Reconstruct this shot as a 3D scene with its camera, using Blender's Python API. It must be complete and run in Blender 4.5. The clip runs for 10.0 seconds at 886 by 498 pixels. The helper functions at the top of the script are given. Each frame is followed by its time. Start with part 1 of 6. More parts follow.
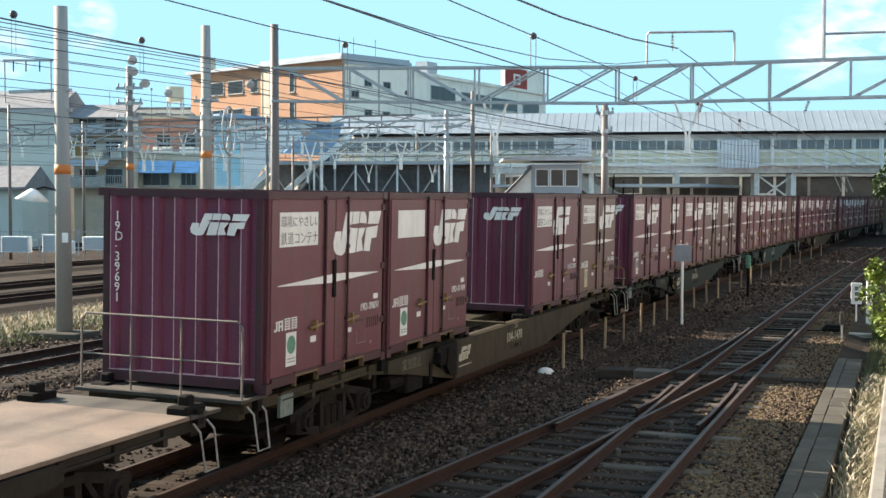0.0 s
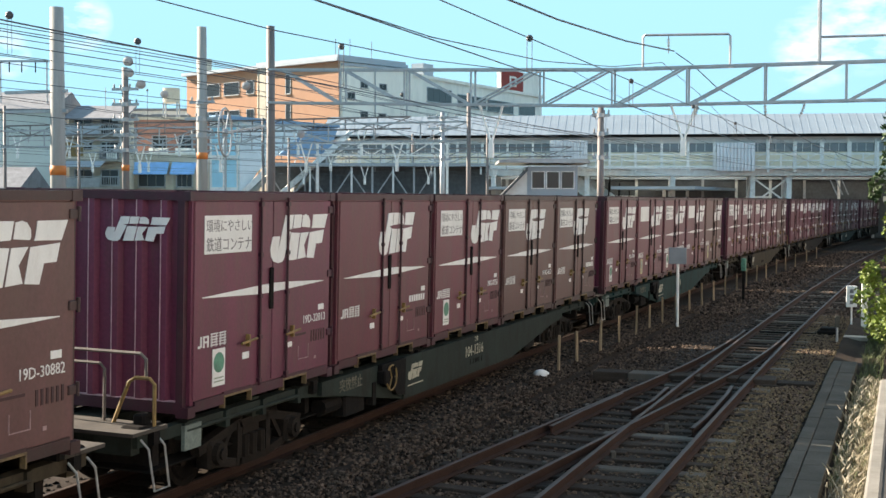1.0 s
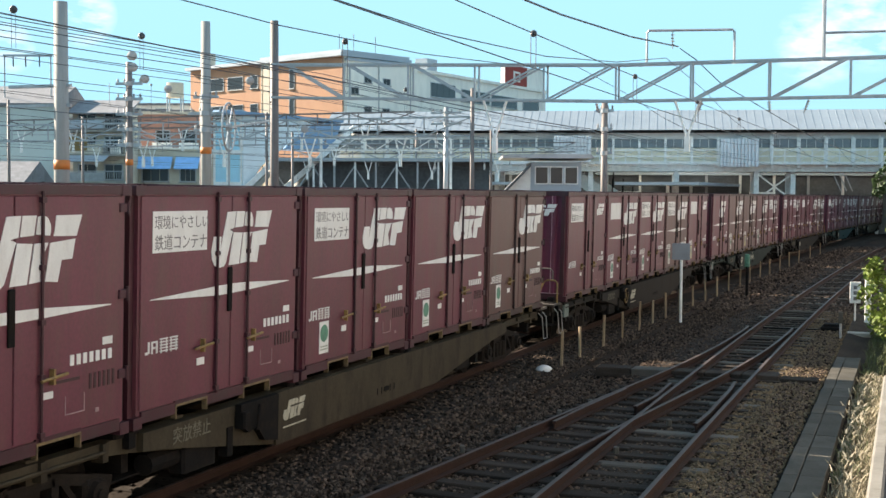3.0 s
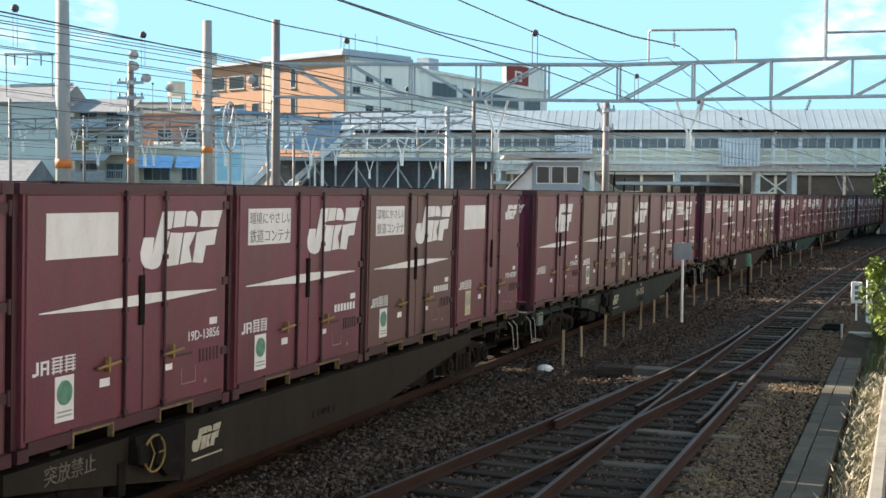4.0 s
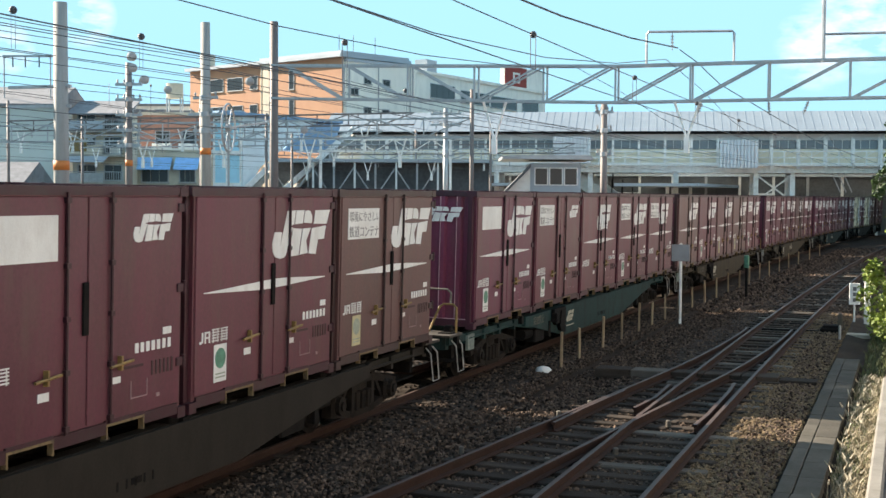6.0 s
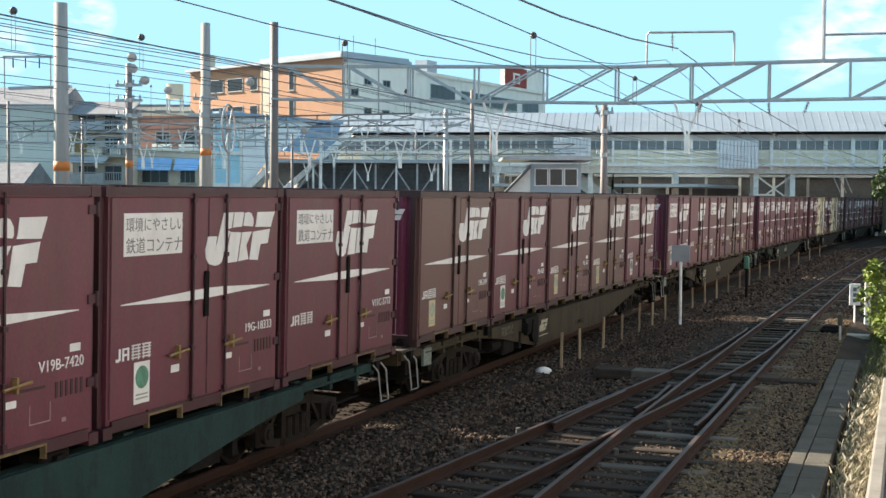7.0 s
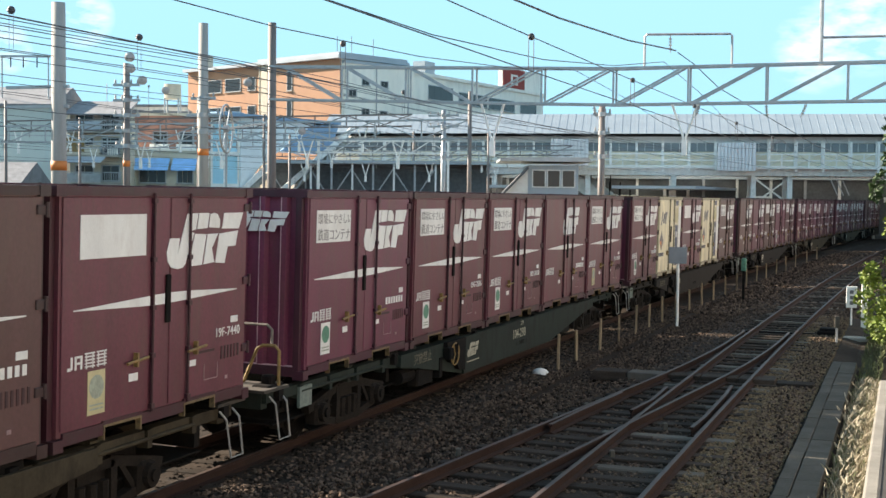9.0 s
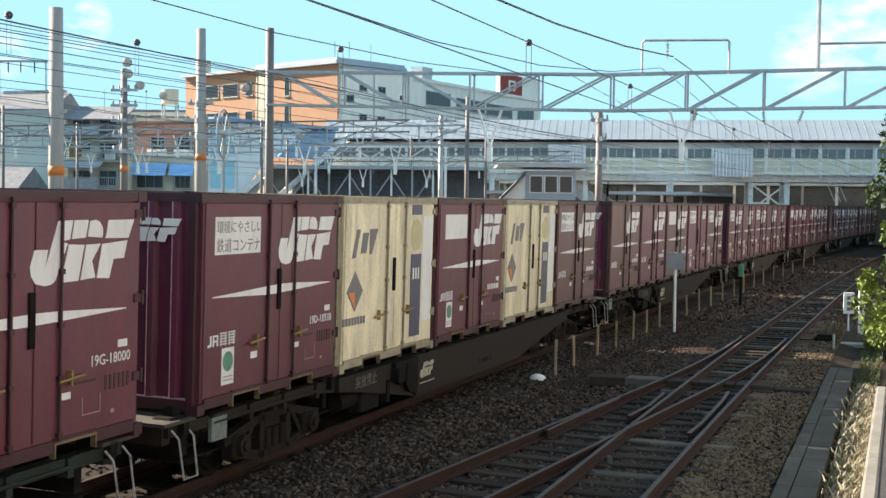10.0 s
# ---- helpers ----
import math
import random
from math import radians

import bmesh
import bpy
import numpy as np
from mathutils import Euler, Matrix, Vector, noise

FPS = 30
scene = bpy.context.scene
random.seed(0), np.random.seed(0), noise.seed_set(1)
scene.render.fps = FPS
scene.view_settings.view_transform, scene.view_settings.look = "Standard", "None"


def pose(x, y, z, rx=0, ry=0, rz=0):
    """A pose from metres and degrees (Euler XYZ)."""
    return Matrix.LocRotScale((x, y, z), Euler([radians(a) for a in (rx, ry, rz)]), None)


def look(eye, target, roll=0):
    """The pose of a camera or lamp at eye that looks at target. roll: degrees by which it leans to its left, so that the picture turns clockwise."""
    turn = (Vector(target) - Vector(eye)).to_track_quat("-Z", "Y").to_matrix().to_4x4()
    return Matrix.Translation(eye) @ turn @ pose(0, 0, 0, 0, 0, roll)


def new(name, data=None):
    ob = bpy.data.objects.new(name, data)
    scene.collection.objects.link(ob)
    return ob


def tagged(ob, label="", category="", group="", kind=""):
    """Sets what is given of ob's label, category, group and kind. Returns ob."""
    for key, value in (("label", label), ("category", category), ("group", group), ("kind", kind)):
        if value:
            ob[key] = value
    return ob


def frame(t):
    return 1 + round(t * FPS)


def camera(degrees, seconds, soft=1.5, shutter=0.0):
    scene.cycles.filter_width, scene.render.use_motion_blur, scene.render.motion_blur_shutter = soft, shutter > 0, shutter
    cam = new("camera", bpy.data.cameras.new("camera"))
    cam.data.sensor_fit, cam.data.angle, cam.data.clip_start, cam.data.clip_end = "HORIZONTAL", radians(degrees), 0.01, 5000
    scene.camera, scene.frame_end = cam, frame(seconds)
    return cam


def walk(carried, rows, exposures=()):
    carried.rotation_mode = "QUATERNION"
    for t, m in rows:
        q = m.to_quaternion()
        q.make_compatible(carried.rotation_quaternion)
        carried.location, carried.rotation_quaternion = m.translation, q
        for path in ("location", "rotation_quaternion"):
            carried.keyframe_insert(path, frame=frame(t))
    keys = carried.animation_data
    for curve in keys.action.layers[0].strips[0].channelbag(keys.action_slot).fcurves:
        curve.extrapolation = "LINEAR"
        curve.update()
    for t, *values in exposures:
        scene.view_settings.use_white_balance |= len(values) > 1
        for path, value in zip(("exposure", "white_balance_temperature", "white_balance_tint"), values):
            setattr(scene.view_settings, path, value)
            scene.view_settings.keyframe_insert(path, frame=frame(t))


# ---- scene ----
# ---- camera ----
cam = camera(38.57, 10.0, soft=1.5)
EYE = (8.62, -12.756, 3.403)
FOCAL = 2240.65          # focal length in picture units
# hand-held sway: seconds, yaw, pitch, roll in degrees
SWAY = [(0.0, 0.0, 0.0, 0.0), (0.5, -0.1944, 0.0551, 0.087), (1.0, -0.1924, 0.0897, 0.147), (1.5, -0.0991, 0.0619, 0.094), (2.0, -0.0552, 0.015, 0.139), (2.5, -0.0746, -0.0826, 0.223), (4.0, 0.0146, -0.1563, 0.349), (4.5, -0.0245, -0.1465, 0.397), (5.0, -0.064, -0.1043, 0.425), (5.5, -0.0786, -0.0957, 0.353), (7.0, -0.0565, -0.0528, 0.323), (7.5, -0.0557, -0.0648, 0.391), (8.0, -0.1146, -0.0273, 0.482), (8.5, -0.1765, -0.0028, 0.515), (9.0, -0.1796, -0.0032, 0.537), (9.5, -0.1781, 0.0988, 0.6), (10.0, -0.2971, 0.2481, 0.611)]
YAW, PITCH, ROLL = 20.243, -2.346, 0.039


def aim(yaw, pitch, roll):
    return pose(*EYE, 90 + pitch, 0, yaw) @ pose(0, 0, 0, 0, 0, roll)


walk(cam, [(t, aim(YAW + a, PITCH + b, ROLL + c)) for t, a, b, c in SWAY],
     exposures=[(0.0, 1.75, 7550, 13.5), (10.0, 1.75, 7550, 13.5)])

# ---- world and sun ----
SUN_EL, SUN_AZ = radians(28.5), math.atan2(-1.0, 0.11)
world = bpy.data.worlds.new("daylight")
scene.world = world
world.use_nodes = True
wn, wl = world.node_tree.nodes, world.node_tree.links
sky = wn.new("ShaderNodeTexSky")
sky.sky_type, sky.sun_disc = "NISHITA", False
sky.sun_elevation, sky.sun_rotation = SUN_EL, SUN_AZ
sky.altitude, sky.air_density, sky.dust_density, sky.ozone_density = 0, 0.9, 0.05, 3.0
coord = wn.new("ShaderNodeTexCoord")
cmap = wn.new("ShaderNodeMapping")
cmap.inputs["Scale"].default_value = (1.0, 1.0, 2.6)
cnoise = wn.new("ShaderNodeTexNoise")
cnoise.inputs["Scale"].default_value, cnoise.inputs["Detail"].default_value = 26, 7
cnoise.inputs["Roughness"].default_value = 0.55
cramp = wn.new("ShaderNodeValToRGB")
cramp.color_ramp.elements[0].position, cramp.color_ramp.elements[1].position = 0.42, 0.74
cmix = wn.new("ShaderNodeMix")
cmix.data_type = "RGBA"
cmix.inputs["B"].default_value = (3.6, 3.8, 4.4, 1)
wl.new(coord.outputs["Generated"], cmap.inputs["Vector"])
wl.new(cmap.outputs["Vector"], cnoise.inputs["Vector"])
wl.new(cnoise.outputs["Fac"], cramp.inputs["Fac"])
cover = None
for way, tight in (((-0.0656, 0.9914, 0.1131), 0.9994), ((-0.0278, 0.9905, 0.135), 0.999), ((-0.5819, 0.8024, 0.1326), 0.9997), ((-0.6271, 0.7717, 0.1059), 0.9998), ((0.35, 0.9, 0.4), 0.97), ((-0.9, -0.3, 0.4), 0.95)):
    dot = wn.new("ShaderNodeVectorMath")
    dot.operation = "DOT_PRODUCT"
    dot.inputs[1].default_value = Vector(way).normalized()
    wl.new(coord.outputs["Generated"], dot.inputs[0])
    lim = wn.new("ShaderNodeMapRange")
    lim.inputs["From Min"].default_value, lim.inputs["From Max"].default_value = tight, min(1.0, tight + (1 - tight) * 0.8)
    wl.new(dot.outputs["Value"], lim.inputs["Value"])
    if cover is None:
        cover = lim.outputs[0]
    else:
        top = wn.new("ShaderNodeMath")
        top.operation = "MAXIMUM"
        wl.new(cover, top.inputs[0])
        wl.new(lim.outputs[0], top.inputs[1])
        cover = top.outputs[0]
cfac = wn.new("ShaderNodeMath")
cfac.operation = "MULTIPLY"
wl.new(cover, cfac.inputs[0])
wl.new(cramp.outputs["Color"], cfac.inputs[1])
wl.new(cfac.outputs[0], cmix.inputs["Factor"])
tone = wn.new("ShaderNodeMix")          # the clip's camera renders this clear sky towards cyan
tone.data_type, tone.blend_type = "RGBA", "MULTIPLY"
tone.inputs["Factor"].default_value, tone.inputs["B"].default_value = 1.0, (0.84, 1.0, 0.97, 1)
haze = wn.new("ShaderNodeHueSaturation")
haze.inputs["Saturation"].default_value, haze.inputs["Value"].default_value = 0.74, 1.12
wl.new(sky.outputs["Color"], haze.inputs["Color"])
wl.new(haze.outputs["Color"], tone.inputs["A"])
cap = wn.new("ShaderNodeVectorMath")     # the glow beside the sun stays below white
cap.operation = "MINIMUM"
cap.inputs[1].default_value = (1.16, 2.52, 3.55)
wl.new(tone.outputs["Result"], cap.inputs[0])
wl.new(cap.outputs[0], cmix.inputs["A"])
wl.new(cmix.outputs["Result"], wn["Background"].inputs["Color"])
wn["Background"].inputs["Strength"].default_value = 0.115
sun = new("sun", bpy.data.lights.new("sun", "SUN"))
sun.data.energy, sun.data.angle, sun.data.color = 4.9, radians(0.55), (1.0, 0.95, 0.87)
sun.matrix_world = look((-60, 6, 40), (-60 + 1.0, 6 - 0.11, 40 - math.tan(SUN_EL) * 1.006))


# ---- mesh tools ----
class Geo:
    """Vertices and faces of one mesh."""

    def __init__(self):
        self.v, self.f, self.m = [], [], []
        self.slot = 0

    def add(self, verts, faces):
        n = len(self.v)
        self.v += [tuple(p) for p in verts]
        self.f += [tuple(i + n for i in q) for q in faces]
        self.m += [self.slot] * len(faces)
        return self

    def box(self, x0, x1, y0, y1, z0, z1):
        return self.add([(x0, y0, z0), (x1, y0, z0), (x1, y1, z0), (x0, y1, z0), (x0, y0, z1), (x1, y0, z1), (x1, y1, z1), (x0, y1, z1)],
                        [(0, 3, 2, 1), (4, 5, 6, 7), (0, 1, 5, 4), (1, 2, 6, 5), (2, 3, 7, 6), (3, 0, 4, 7)])

    def chamfer(self, x0, x1, y0, y1, z0, z1, c=0.01):
        """A box with its upright and upper edges taken off."""
        p = [(x0 + c, y0), (x1 - c, y0), (x1, y0 + c), (x1, y1 - c), (x1 - c, y1), (x0 + c, y1), (x0, y1 - c), (x0, y0 + c)]
        mx, my = (x0 + x1) / 2, (y0 + y1) / 2
        q = [(x - math.copysign(c, x - mx), y - math.copysign(c, y - my)) for x, y in p]
        v = [(x, y, z0) for x, y in p] + [(x, y, z1 - c) for x, y in p] + [(x, y, z1) for x, y in q]
        f = [tuple(range(7, -1, -1)), tuple(range(16, 24))]
        for i in range(8):
            j = (i + 1) % 8
            f += [(i, j, 8 + j, 8 + i), (8 + i, 8 + j, 16 + j, 16 + i)]
        return self.add(v, f)

    def tube(self, a, b, r, r2=None, n=8, caps=True):
        a, b = Vector(a), Vector(b)
        q = (b - a).to_track_quat("Z", "Y")
        r2 = r if r2 is None else r2
        v = []
        for p, rr in ((a, r), (b, r2)):
            v += [p + q @ Vector((rr * math.cos(2 * math.pi * i / n), rr * math.sin(2 * math.pi * i / n), 0)) for i in range(n)]
        f = [(i, (i + 1) % n, n + (i + 1) % n, n + i) for i in range(n)]
        if caps:
            f += [tuple(range(n - 1, -1, -1)), tuple(range(n, 2 * n))]
        return self.add(v, f)

    def pipe(self, pts, r, n=6):
        """A round rod swept along points as one piece."""
        pts = [Vector(p) for p in pts]
        base = len(self.v)
        up = None
        for i, p in enumerate(pts):
            d = (pts[min(i + 1, len(pts) - 1)] - pts[max(i - 1, 0)]).normalized()
            if up is None:
                up = Vector((0, 0, 1)) if abs(d.z) < .9 else Vector((1, 0, 0))
            side = d.cross(up)
            if side.length < 1e-3:
                side = d.cross(Vector((0, 1, 0)))
            side.normalize()
            up = side.cross(d)
            self.v += [tuple(p + side * (r * math.cos(6.283185 * k / n)) + up * (r * math.sin(6.283185 * k / n))) for k in range(n)]
        for i in range(len(pts) - 1):
            for k in range(n):
                a, b = base + i * n + k, base + i * n + (k + 1) % n
                self.f.append((a, b, b + n, a + n))
        self.f += [tuple(range(base, base + n)), tuple(range(len(self.v) - n, len(self.v)))]
        self.m += [self.slot] * ((len(pts) - 1) * n + 2)
        return self

    def bar(self, a, b, w, h):
        """A square bar from a to b, w wide across and h deep."""
        a, b = Vector(a), Vector(b)
        d = (b - a).normalized()
        s = d.cross(Vector((0, 0, 1)))
        s = Vector((1, 0, 0)) if s.length < 1e-4 else s.normalized()
        t = s.cross(d)
        o = [s * (w / 2 * i) + t * (h / 2 * j) for i, j in ((-1, -1), (1, -1), (1, 1), (-1, 1))]
        return self.add([a + k for k in o] + [b + k for k in o], [(3, 2, 1, 0), (4, 5, 6, 7), (0, 1, 5, 4), (1, 2, 6, 5), (2, 3, 7, 6), (3, 0, 4, 7)])

    def prism(self, poly, d0, d1, axis="x"):
        """A flat outline pushed from d0 to d1 along an axis."""
        def place(u, w, d):
            return {"x": (d, u, w), "y": (u, d, w), "z": (u, w, d)}[axis]
        n = len(poly)
        v = [place(u, w, d0) for u, w in poly] + [place(u, w, d1) for u, w in poly]
        return self.add(v, [tuple(range(n - 1, -1, -1)), tuple(range(n, 2 * n))] + [(i, (i + 1) % n, n + (i + 1) % n, n + i) for i in range(n)])

    def mesh(self, name, *mats, smooth=False):
        me = bpy.data.meshes.new(name)
        me.from_pydata(self.v, [], self.f)
        for m in mats:
            me.materials.append(m)
        if len(mats) > 1:
            me.polygons.foreach_set("material_index", self.m)
        bm = bmesh.new()
        bm.from_mesh(me)
        bmesh.ops.recalc_face_normals(bm, faces=bm.faces)
        bm.to_mesh(me)
        bm.free()
        if smooth:
            me.polygons.foreach_set("use_smooth", [True] * len(me.polygons))
        return me


def part(name, geo, material, parent=None, label="", at=None, smooth=False):
    """One mesh object, under a thing or part where one is given. geo: a Geo or a finished mesh."""
    me = geo.mesh(name, material, smooth=smooth) if isinstance(geo, Geo) else geo
    ob = new(name, me)
    if parent:
        ob.parent = parent
    if at is not None:
        ob.matrix_basis = at
    return tagged(ob, label)


def thing(name, label, category, at=None, group="", kind=""):
    """An Empty that carries a thing's parts."""
    ob = new(name)
    ob.empty_display_size = 0.2
    if at is not None:
        ob.matrix_basis = at
    return tagged(ob, label, category, group, kind)


# ---- materials ----
def shader(name, base, rough=0.7, metal=0.0, vary=0.25, scale=3.0, grain=40.0, bump=0.15, dirt=None, dirt_amount=0.0, stretch=(1, 1, 1),
           tint=0.0, spec=0.4, own=False):
    """A painted, stony or metal surface: base colour with broad blotches, fine grain, relief and, where asked, dirt of its own colour."""
    m = bpy.data.materials.new(name)
    m.use_nodes = True
    n, l = m.node_tree.nodes, m.node_tree.links
    b = n["Principled BSDF"]
    tc = n.new("ShaderNodeTexCoord")
    info = n.new("ShaderNodeObjectInfo")
    mp = n.new("ShaderNodeMapping")
    mp.inputs["Scale"].default_value = stretch
    off = n.new("ShaderNodeVectorMath")
    off.operation = "MULTIPLY_ADD"
    off.inputs[1].default_value = (37.0, 19.0, 23.0)
    l.new(info.outputs["Random"], off.inputs[0])
    l.new(tc.outputs["Object"], off.inputs[2])
    l.new(off.outputs[0], mp.inputs["Vector"])
    big, fine = n.new("ShaderNodeTexNoise"), n.new("ShaderNodeTexNoise")
    big.inputs["Scale"].default_value, big.inputs["Detail"].default_value = scale, 5
    fine.inputs["Scale"].default_value, fine.inputs["Detail"].default_value = grain, 3
    l.new(mp.outputs["Vector"], big.inputs["Vector"])
    l.new(off.outputs[0], fine.inputs["Vector"])
    mul = n.new("ShaderNodeMath")
    mul.operation = "MULTIPLY_ADD"
    l.new(fine.outputs["Fac"], mul.inputs[0])
    mul.inputs[1].default_value = 0.5
    l.new(big.outputs["Fac"], mul.inputs[2])
    rng = n.new("ShaderNodeMapRange")
    rng.inputs["From Min"].default_value, rng.inputs["From Max"].default_value = 0.45, 1.05
    rng.inputs["To Min"].default_value, rng.inputs["To Max"].default_value = 1 - vary, 1 + vary
    l.new(mul.outputs[0], rng.inputs["Value"])
    hsv = n.new("ShaderNodeHueSaturation")
    hsv.inputs["Color"].default_value = (*base, 1)
    if own:
        l.new(info.outputs["Color"], hsv.inputs["Color"])
    if tint:
        t2 = n.new("ShaderNodeMapRange")
        t2.inputs["To Min"].default_value, t2.inputs["To Max"].default_value = 1 - tint, 1 + tint
        l.new(info.outputs["Random"], t2.inputs["Value"])
        both = n.new("ShaderNodeMath")
        both.operation = "MULTIPLY"
        l.new(rng.outputs[0], both.inputs[0])
        l.new(t2.outputs[0], both.inputs[1])
        l.new(both.outputs[0], hsv.inputs["Value"])
    else:
        l.new(rng.outputs[0], hsv.inputs["Value"])
    colour = hsv.outputs["Color"]
    if dirt:
        dn = n.new("ShaderNodeTexNoise")
        dn.inputs["Scale"].default_value, dn.inputs["Detail"].default_value, dn.inputs["Roughness"].default_value = scale * 1.7, 8, 0.7
        l.new(mp.outputs["Vector"], dn.inputs["Vector"])
        dr = n.new("ShaderNodeMapRange")
        dr.inputs["From Min"].default_value, dr.inputs["From Max"].default_value = 0.48, 0.72
        dr.inputs["To Max"].default_value = dirt_amount
        l.new(dn.outputs["Fac"], dr.inputs["Value"])
        dm = n.new("ShaderNodeMix")
        dm.data_type = "RGBA"
        dm.inputs["B"].default_value = (*dirt, 1)
        l.new(dr.outputs[0], dm.inputs["Factor"])
        l.new(colour, dm.inputs["A"])
        colour = dm.outputs["Result"]
    l.new(colour, b.inputs["Base Color"])
    rr = n.new("ShaderNodeMapRange")
    rr.inputs["To Min"].default_value, rr.inputs["To Max"].default_value = max(0.02, rough - 0.12), min(1, rough + 0.12)
    l.new(big.outputs["Fac"], rr.inputs["Value"])
    l.new(rr.outputs[0], b.inputs["Roughness"])
    b.inputs["Metallic"].default_value = metal
    b.inputs["Specular IOR Level"].default_value = spec
    if bump:
        bp = n.new("ShaderNodeBump")
        bp.inputs["Strength"].default_value, bp.inputs["Distance"].default_value = bump, 0.02
        l.new(mul.outputs[0], bp.inputs["Height"])
        l.new(bp.outputs["Normal"], b.inputs["Normal"])
    return m


def glass(name, base, rough=0.08):
    m = bpy.data.materials.new(name)
    m.use_nodes = True
    b = m.node_tree.nodes["Principled BSDF"]
    b.inputs["Base Color"].default_value = (*base, 1)
    b.inputs["Roughness"].default_value, b.inputs["Specular IOR Level"].default_value = rough, 0.4
    return m


GRIME = (0.035, 0.028, 0.024)
M_PAINT = shader("container_paint", (0.13, 0.035, 0.04), 0.5, vary=0.3, scale=1.6, grain=25, bump=0.06, dirt=(0.10, 0.06, 0.045), dirt_amount=0.5,
                 stretch=(1, 1.6, 0.35), own=True)
# pale colour that paints the highlight along the end-wall ribs
M_GLINT = shader("pale_rib_glint", (0.46, 0.30, 0.32), 0.5, vary=0.4, scale=9, grain=50, bump=0)
M_FRAME = shader("container_frame", (0.08, 0.03, 0.03), 0.55, vary=0.3, scale=3, grain=40, bump=0.1, dirt=GRIME, dirt_amount=0.6, own=True)
M_WHITE = shader("white_lettering", (0.68, 0.67, 0.64), 0.6, vary=0.12, scale=3, grain=60, bump=0.03, dirt=(0.42, 0.36, 0.32), dirt_amount=0.35,
                 stretch=(1, 1, 0.4))
M_LETTER = shader("sign_lettering", (0.16, 0.15, 0.15), 0.6, vary=0.15, bump=0)
M_FADED = shader("faded_white_paint", (0.30, 0.20, 0.20), 0.7, vary=0.3, scale=10, bump=0)
M_GREENSTICK = shader("sticker_green", (0.07, 0.21, 0.14), 0.5, vary=0.4, scale=12, bump=0)
M_OLDSTICK = shader("yellowed_sticker", (0.48, 0.42, 0.24), 0.6, vary=0.15, scale=6, bump=0)
M_OLDPRINT = shader("faded_print", (0.30, 0.33, 0.26), 0.6, vary=0.3, scale=12, bump=0)
M_YELLOW = shader("worn_yellow_paint", (0.24, 0.15, 0.05), 0.6, vary=0.3, scale=8, dirt=GRIME, dirt_amount=0.6)
M_LIP = shader("worn_pocket_lip", (0.17, 0.115, 0.055), 0.7, vary=0.4, scale=9, dirt=GRIME, dirt_amount=0.9)
M_MARK = shader("dark_paint_mark", (0.045, 0.018, 0.020), 0.6, vary=0.2, bump=0)
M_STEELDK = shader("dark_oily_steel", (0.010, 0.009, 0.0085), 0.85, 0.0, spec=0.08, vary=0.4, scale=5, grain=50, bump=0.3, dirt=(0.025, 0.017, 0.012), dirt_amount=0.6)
M_WAGON = shader("wagon_paint", (0.10, 0.09, 0.06), 0.8, spec=0.12, vary=0.3, scale=2, grain=30, bump=0.12, dirt=(0.018, 0.014, 0.011), dirt_amount=0.8,
                 stretch=(1, 1, 0.4), own=True)
M_DECK = shader("rusty_wagon_deck", (0.15, 0.108, 0.082), 0.8, vary=0.3, scale=1.5, grain=25, bump=0.2, dirt=(0.085, 0.07, 0.058), dirt_amount=0.7)
M_DECKEND = shader("grimy_end_deck", (0.05, 0.042, 0.034), 0.85, vary=0.35, scale=3, grain=30, bump=0.2, dirt=GRIME, dirt_amount=0.6)
M_RAILSTEEL = shader("galvanised_handrail", (0.15, 0.13, 0.115), 0.6, 0.2, vary=0.3, dirt=GRIME, dirt_amount=0.4)
M_RAIL = shader("rusty_rail", (0.032, 0.017, 0.013), 0.85, 0.0, spec=0.15, vary=0.35, scale=4, grain=40, bump=0.25)
M_RAILTOP = shader("worn_rail_head", (0.065, 0.042, 0.035), 0.6, 0.2, spec=0.2, vary=0.2, scale=3, grain=30, bump=0.05)
M_SLEEPER = shader("old_wood_sleeper", spec=0.06, base=(0.042, 0.034, 0.028), rough=0.9, vary=0.4, scale=3, grain=30, bump=0.6, stretch=(0.4, 3, 3), tint=0.3)
M_SLEEPERC = shader("concrete_sleeper", spec=0.06, base=(0.11, 0.10, 0.085), rough=0.85, vary=0.2, scale=4, grain=50, bump=0.3, tint=0.2)
M_CONC = shader("weathered_concrete", (0.33, 0.31, 0.27), 0.85, vary=0.22, scale=1.6, grain=35, bump=0.25, dirt=(0.18, 0.16, 0.13), dirt_amount=0.6, tint=0.1)
M_TROUGH = shader("mossy_concrete_lid", spec=0.06, base=(0.085, 0.078, 0.066), rough=0.9, vary=0.3, scale=1.6, grain=35, bump=0.3, dirt=(0.05, 0.048, 0.035), dirt_amount=0.6, tint=0.15)
M_POLE = shader("concrete_pole", (0.33, 0.32, 0.30), 0.8, vary=0.15, scale=1.2, grain=30, bump=0.12, dirt=(0.24, 0.22, 0.2), dirt_amount=0.5, stretch=(3, 3, 0.3))
M_POLEBR = shader("brown_steel_pole", (0.19, 0.165, 0.155), 0.6, 0.1, vary=0.25, scale=1.5, dirt=(0.08, 0.06, 0.05), dirt_amount=0.5, stretch=(3, 3, 0.3))
M_GALV = shader("galvanised_steel", (0.40, 0.41, 0.42), 0.45, 0.55, vary=0.2, scale=3, grain=30, bump=0.06, dirt=(0.25, 0.22, 0.2), dirt_amount=0.4)
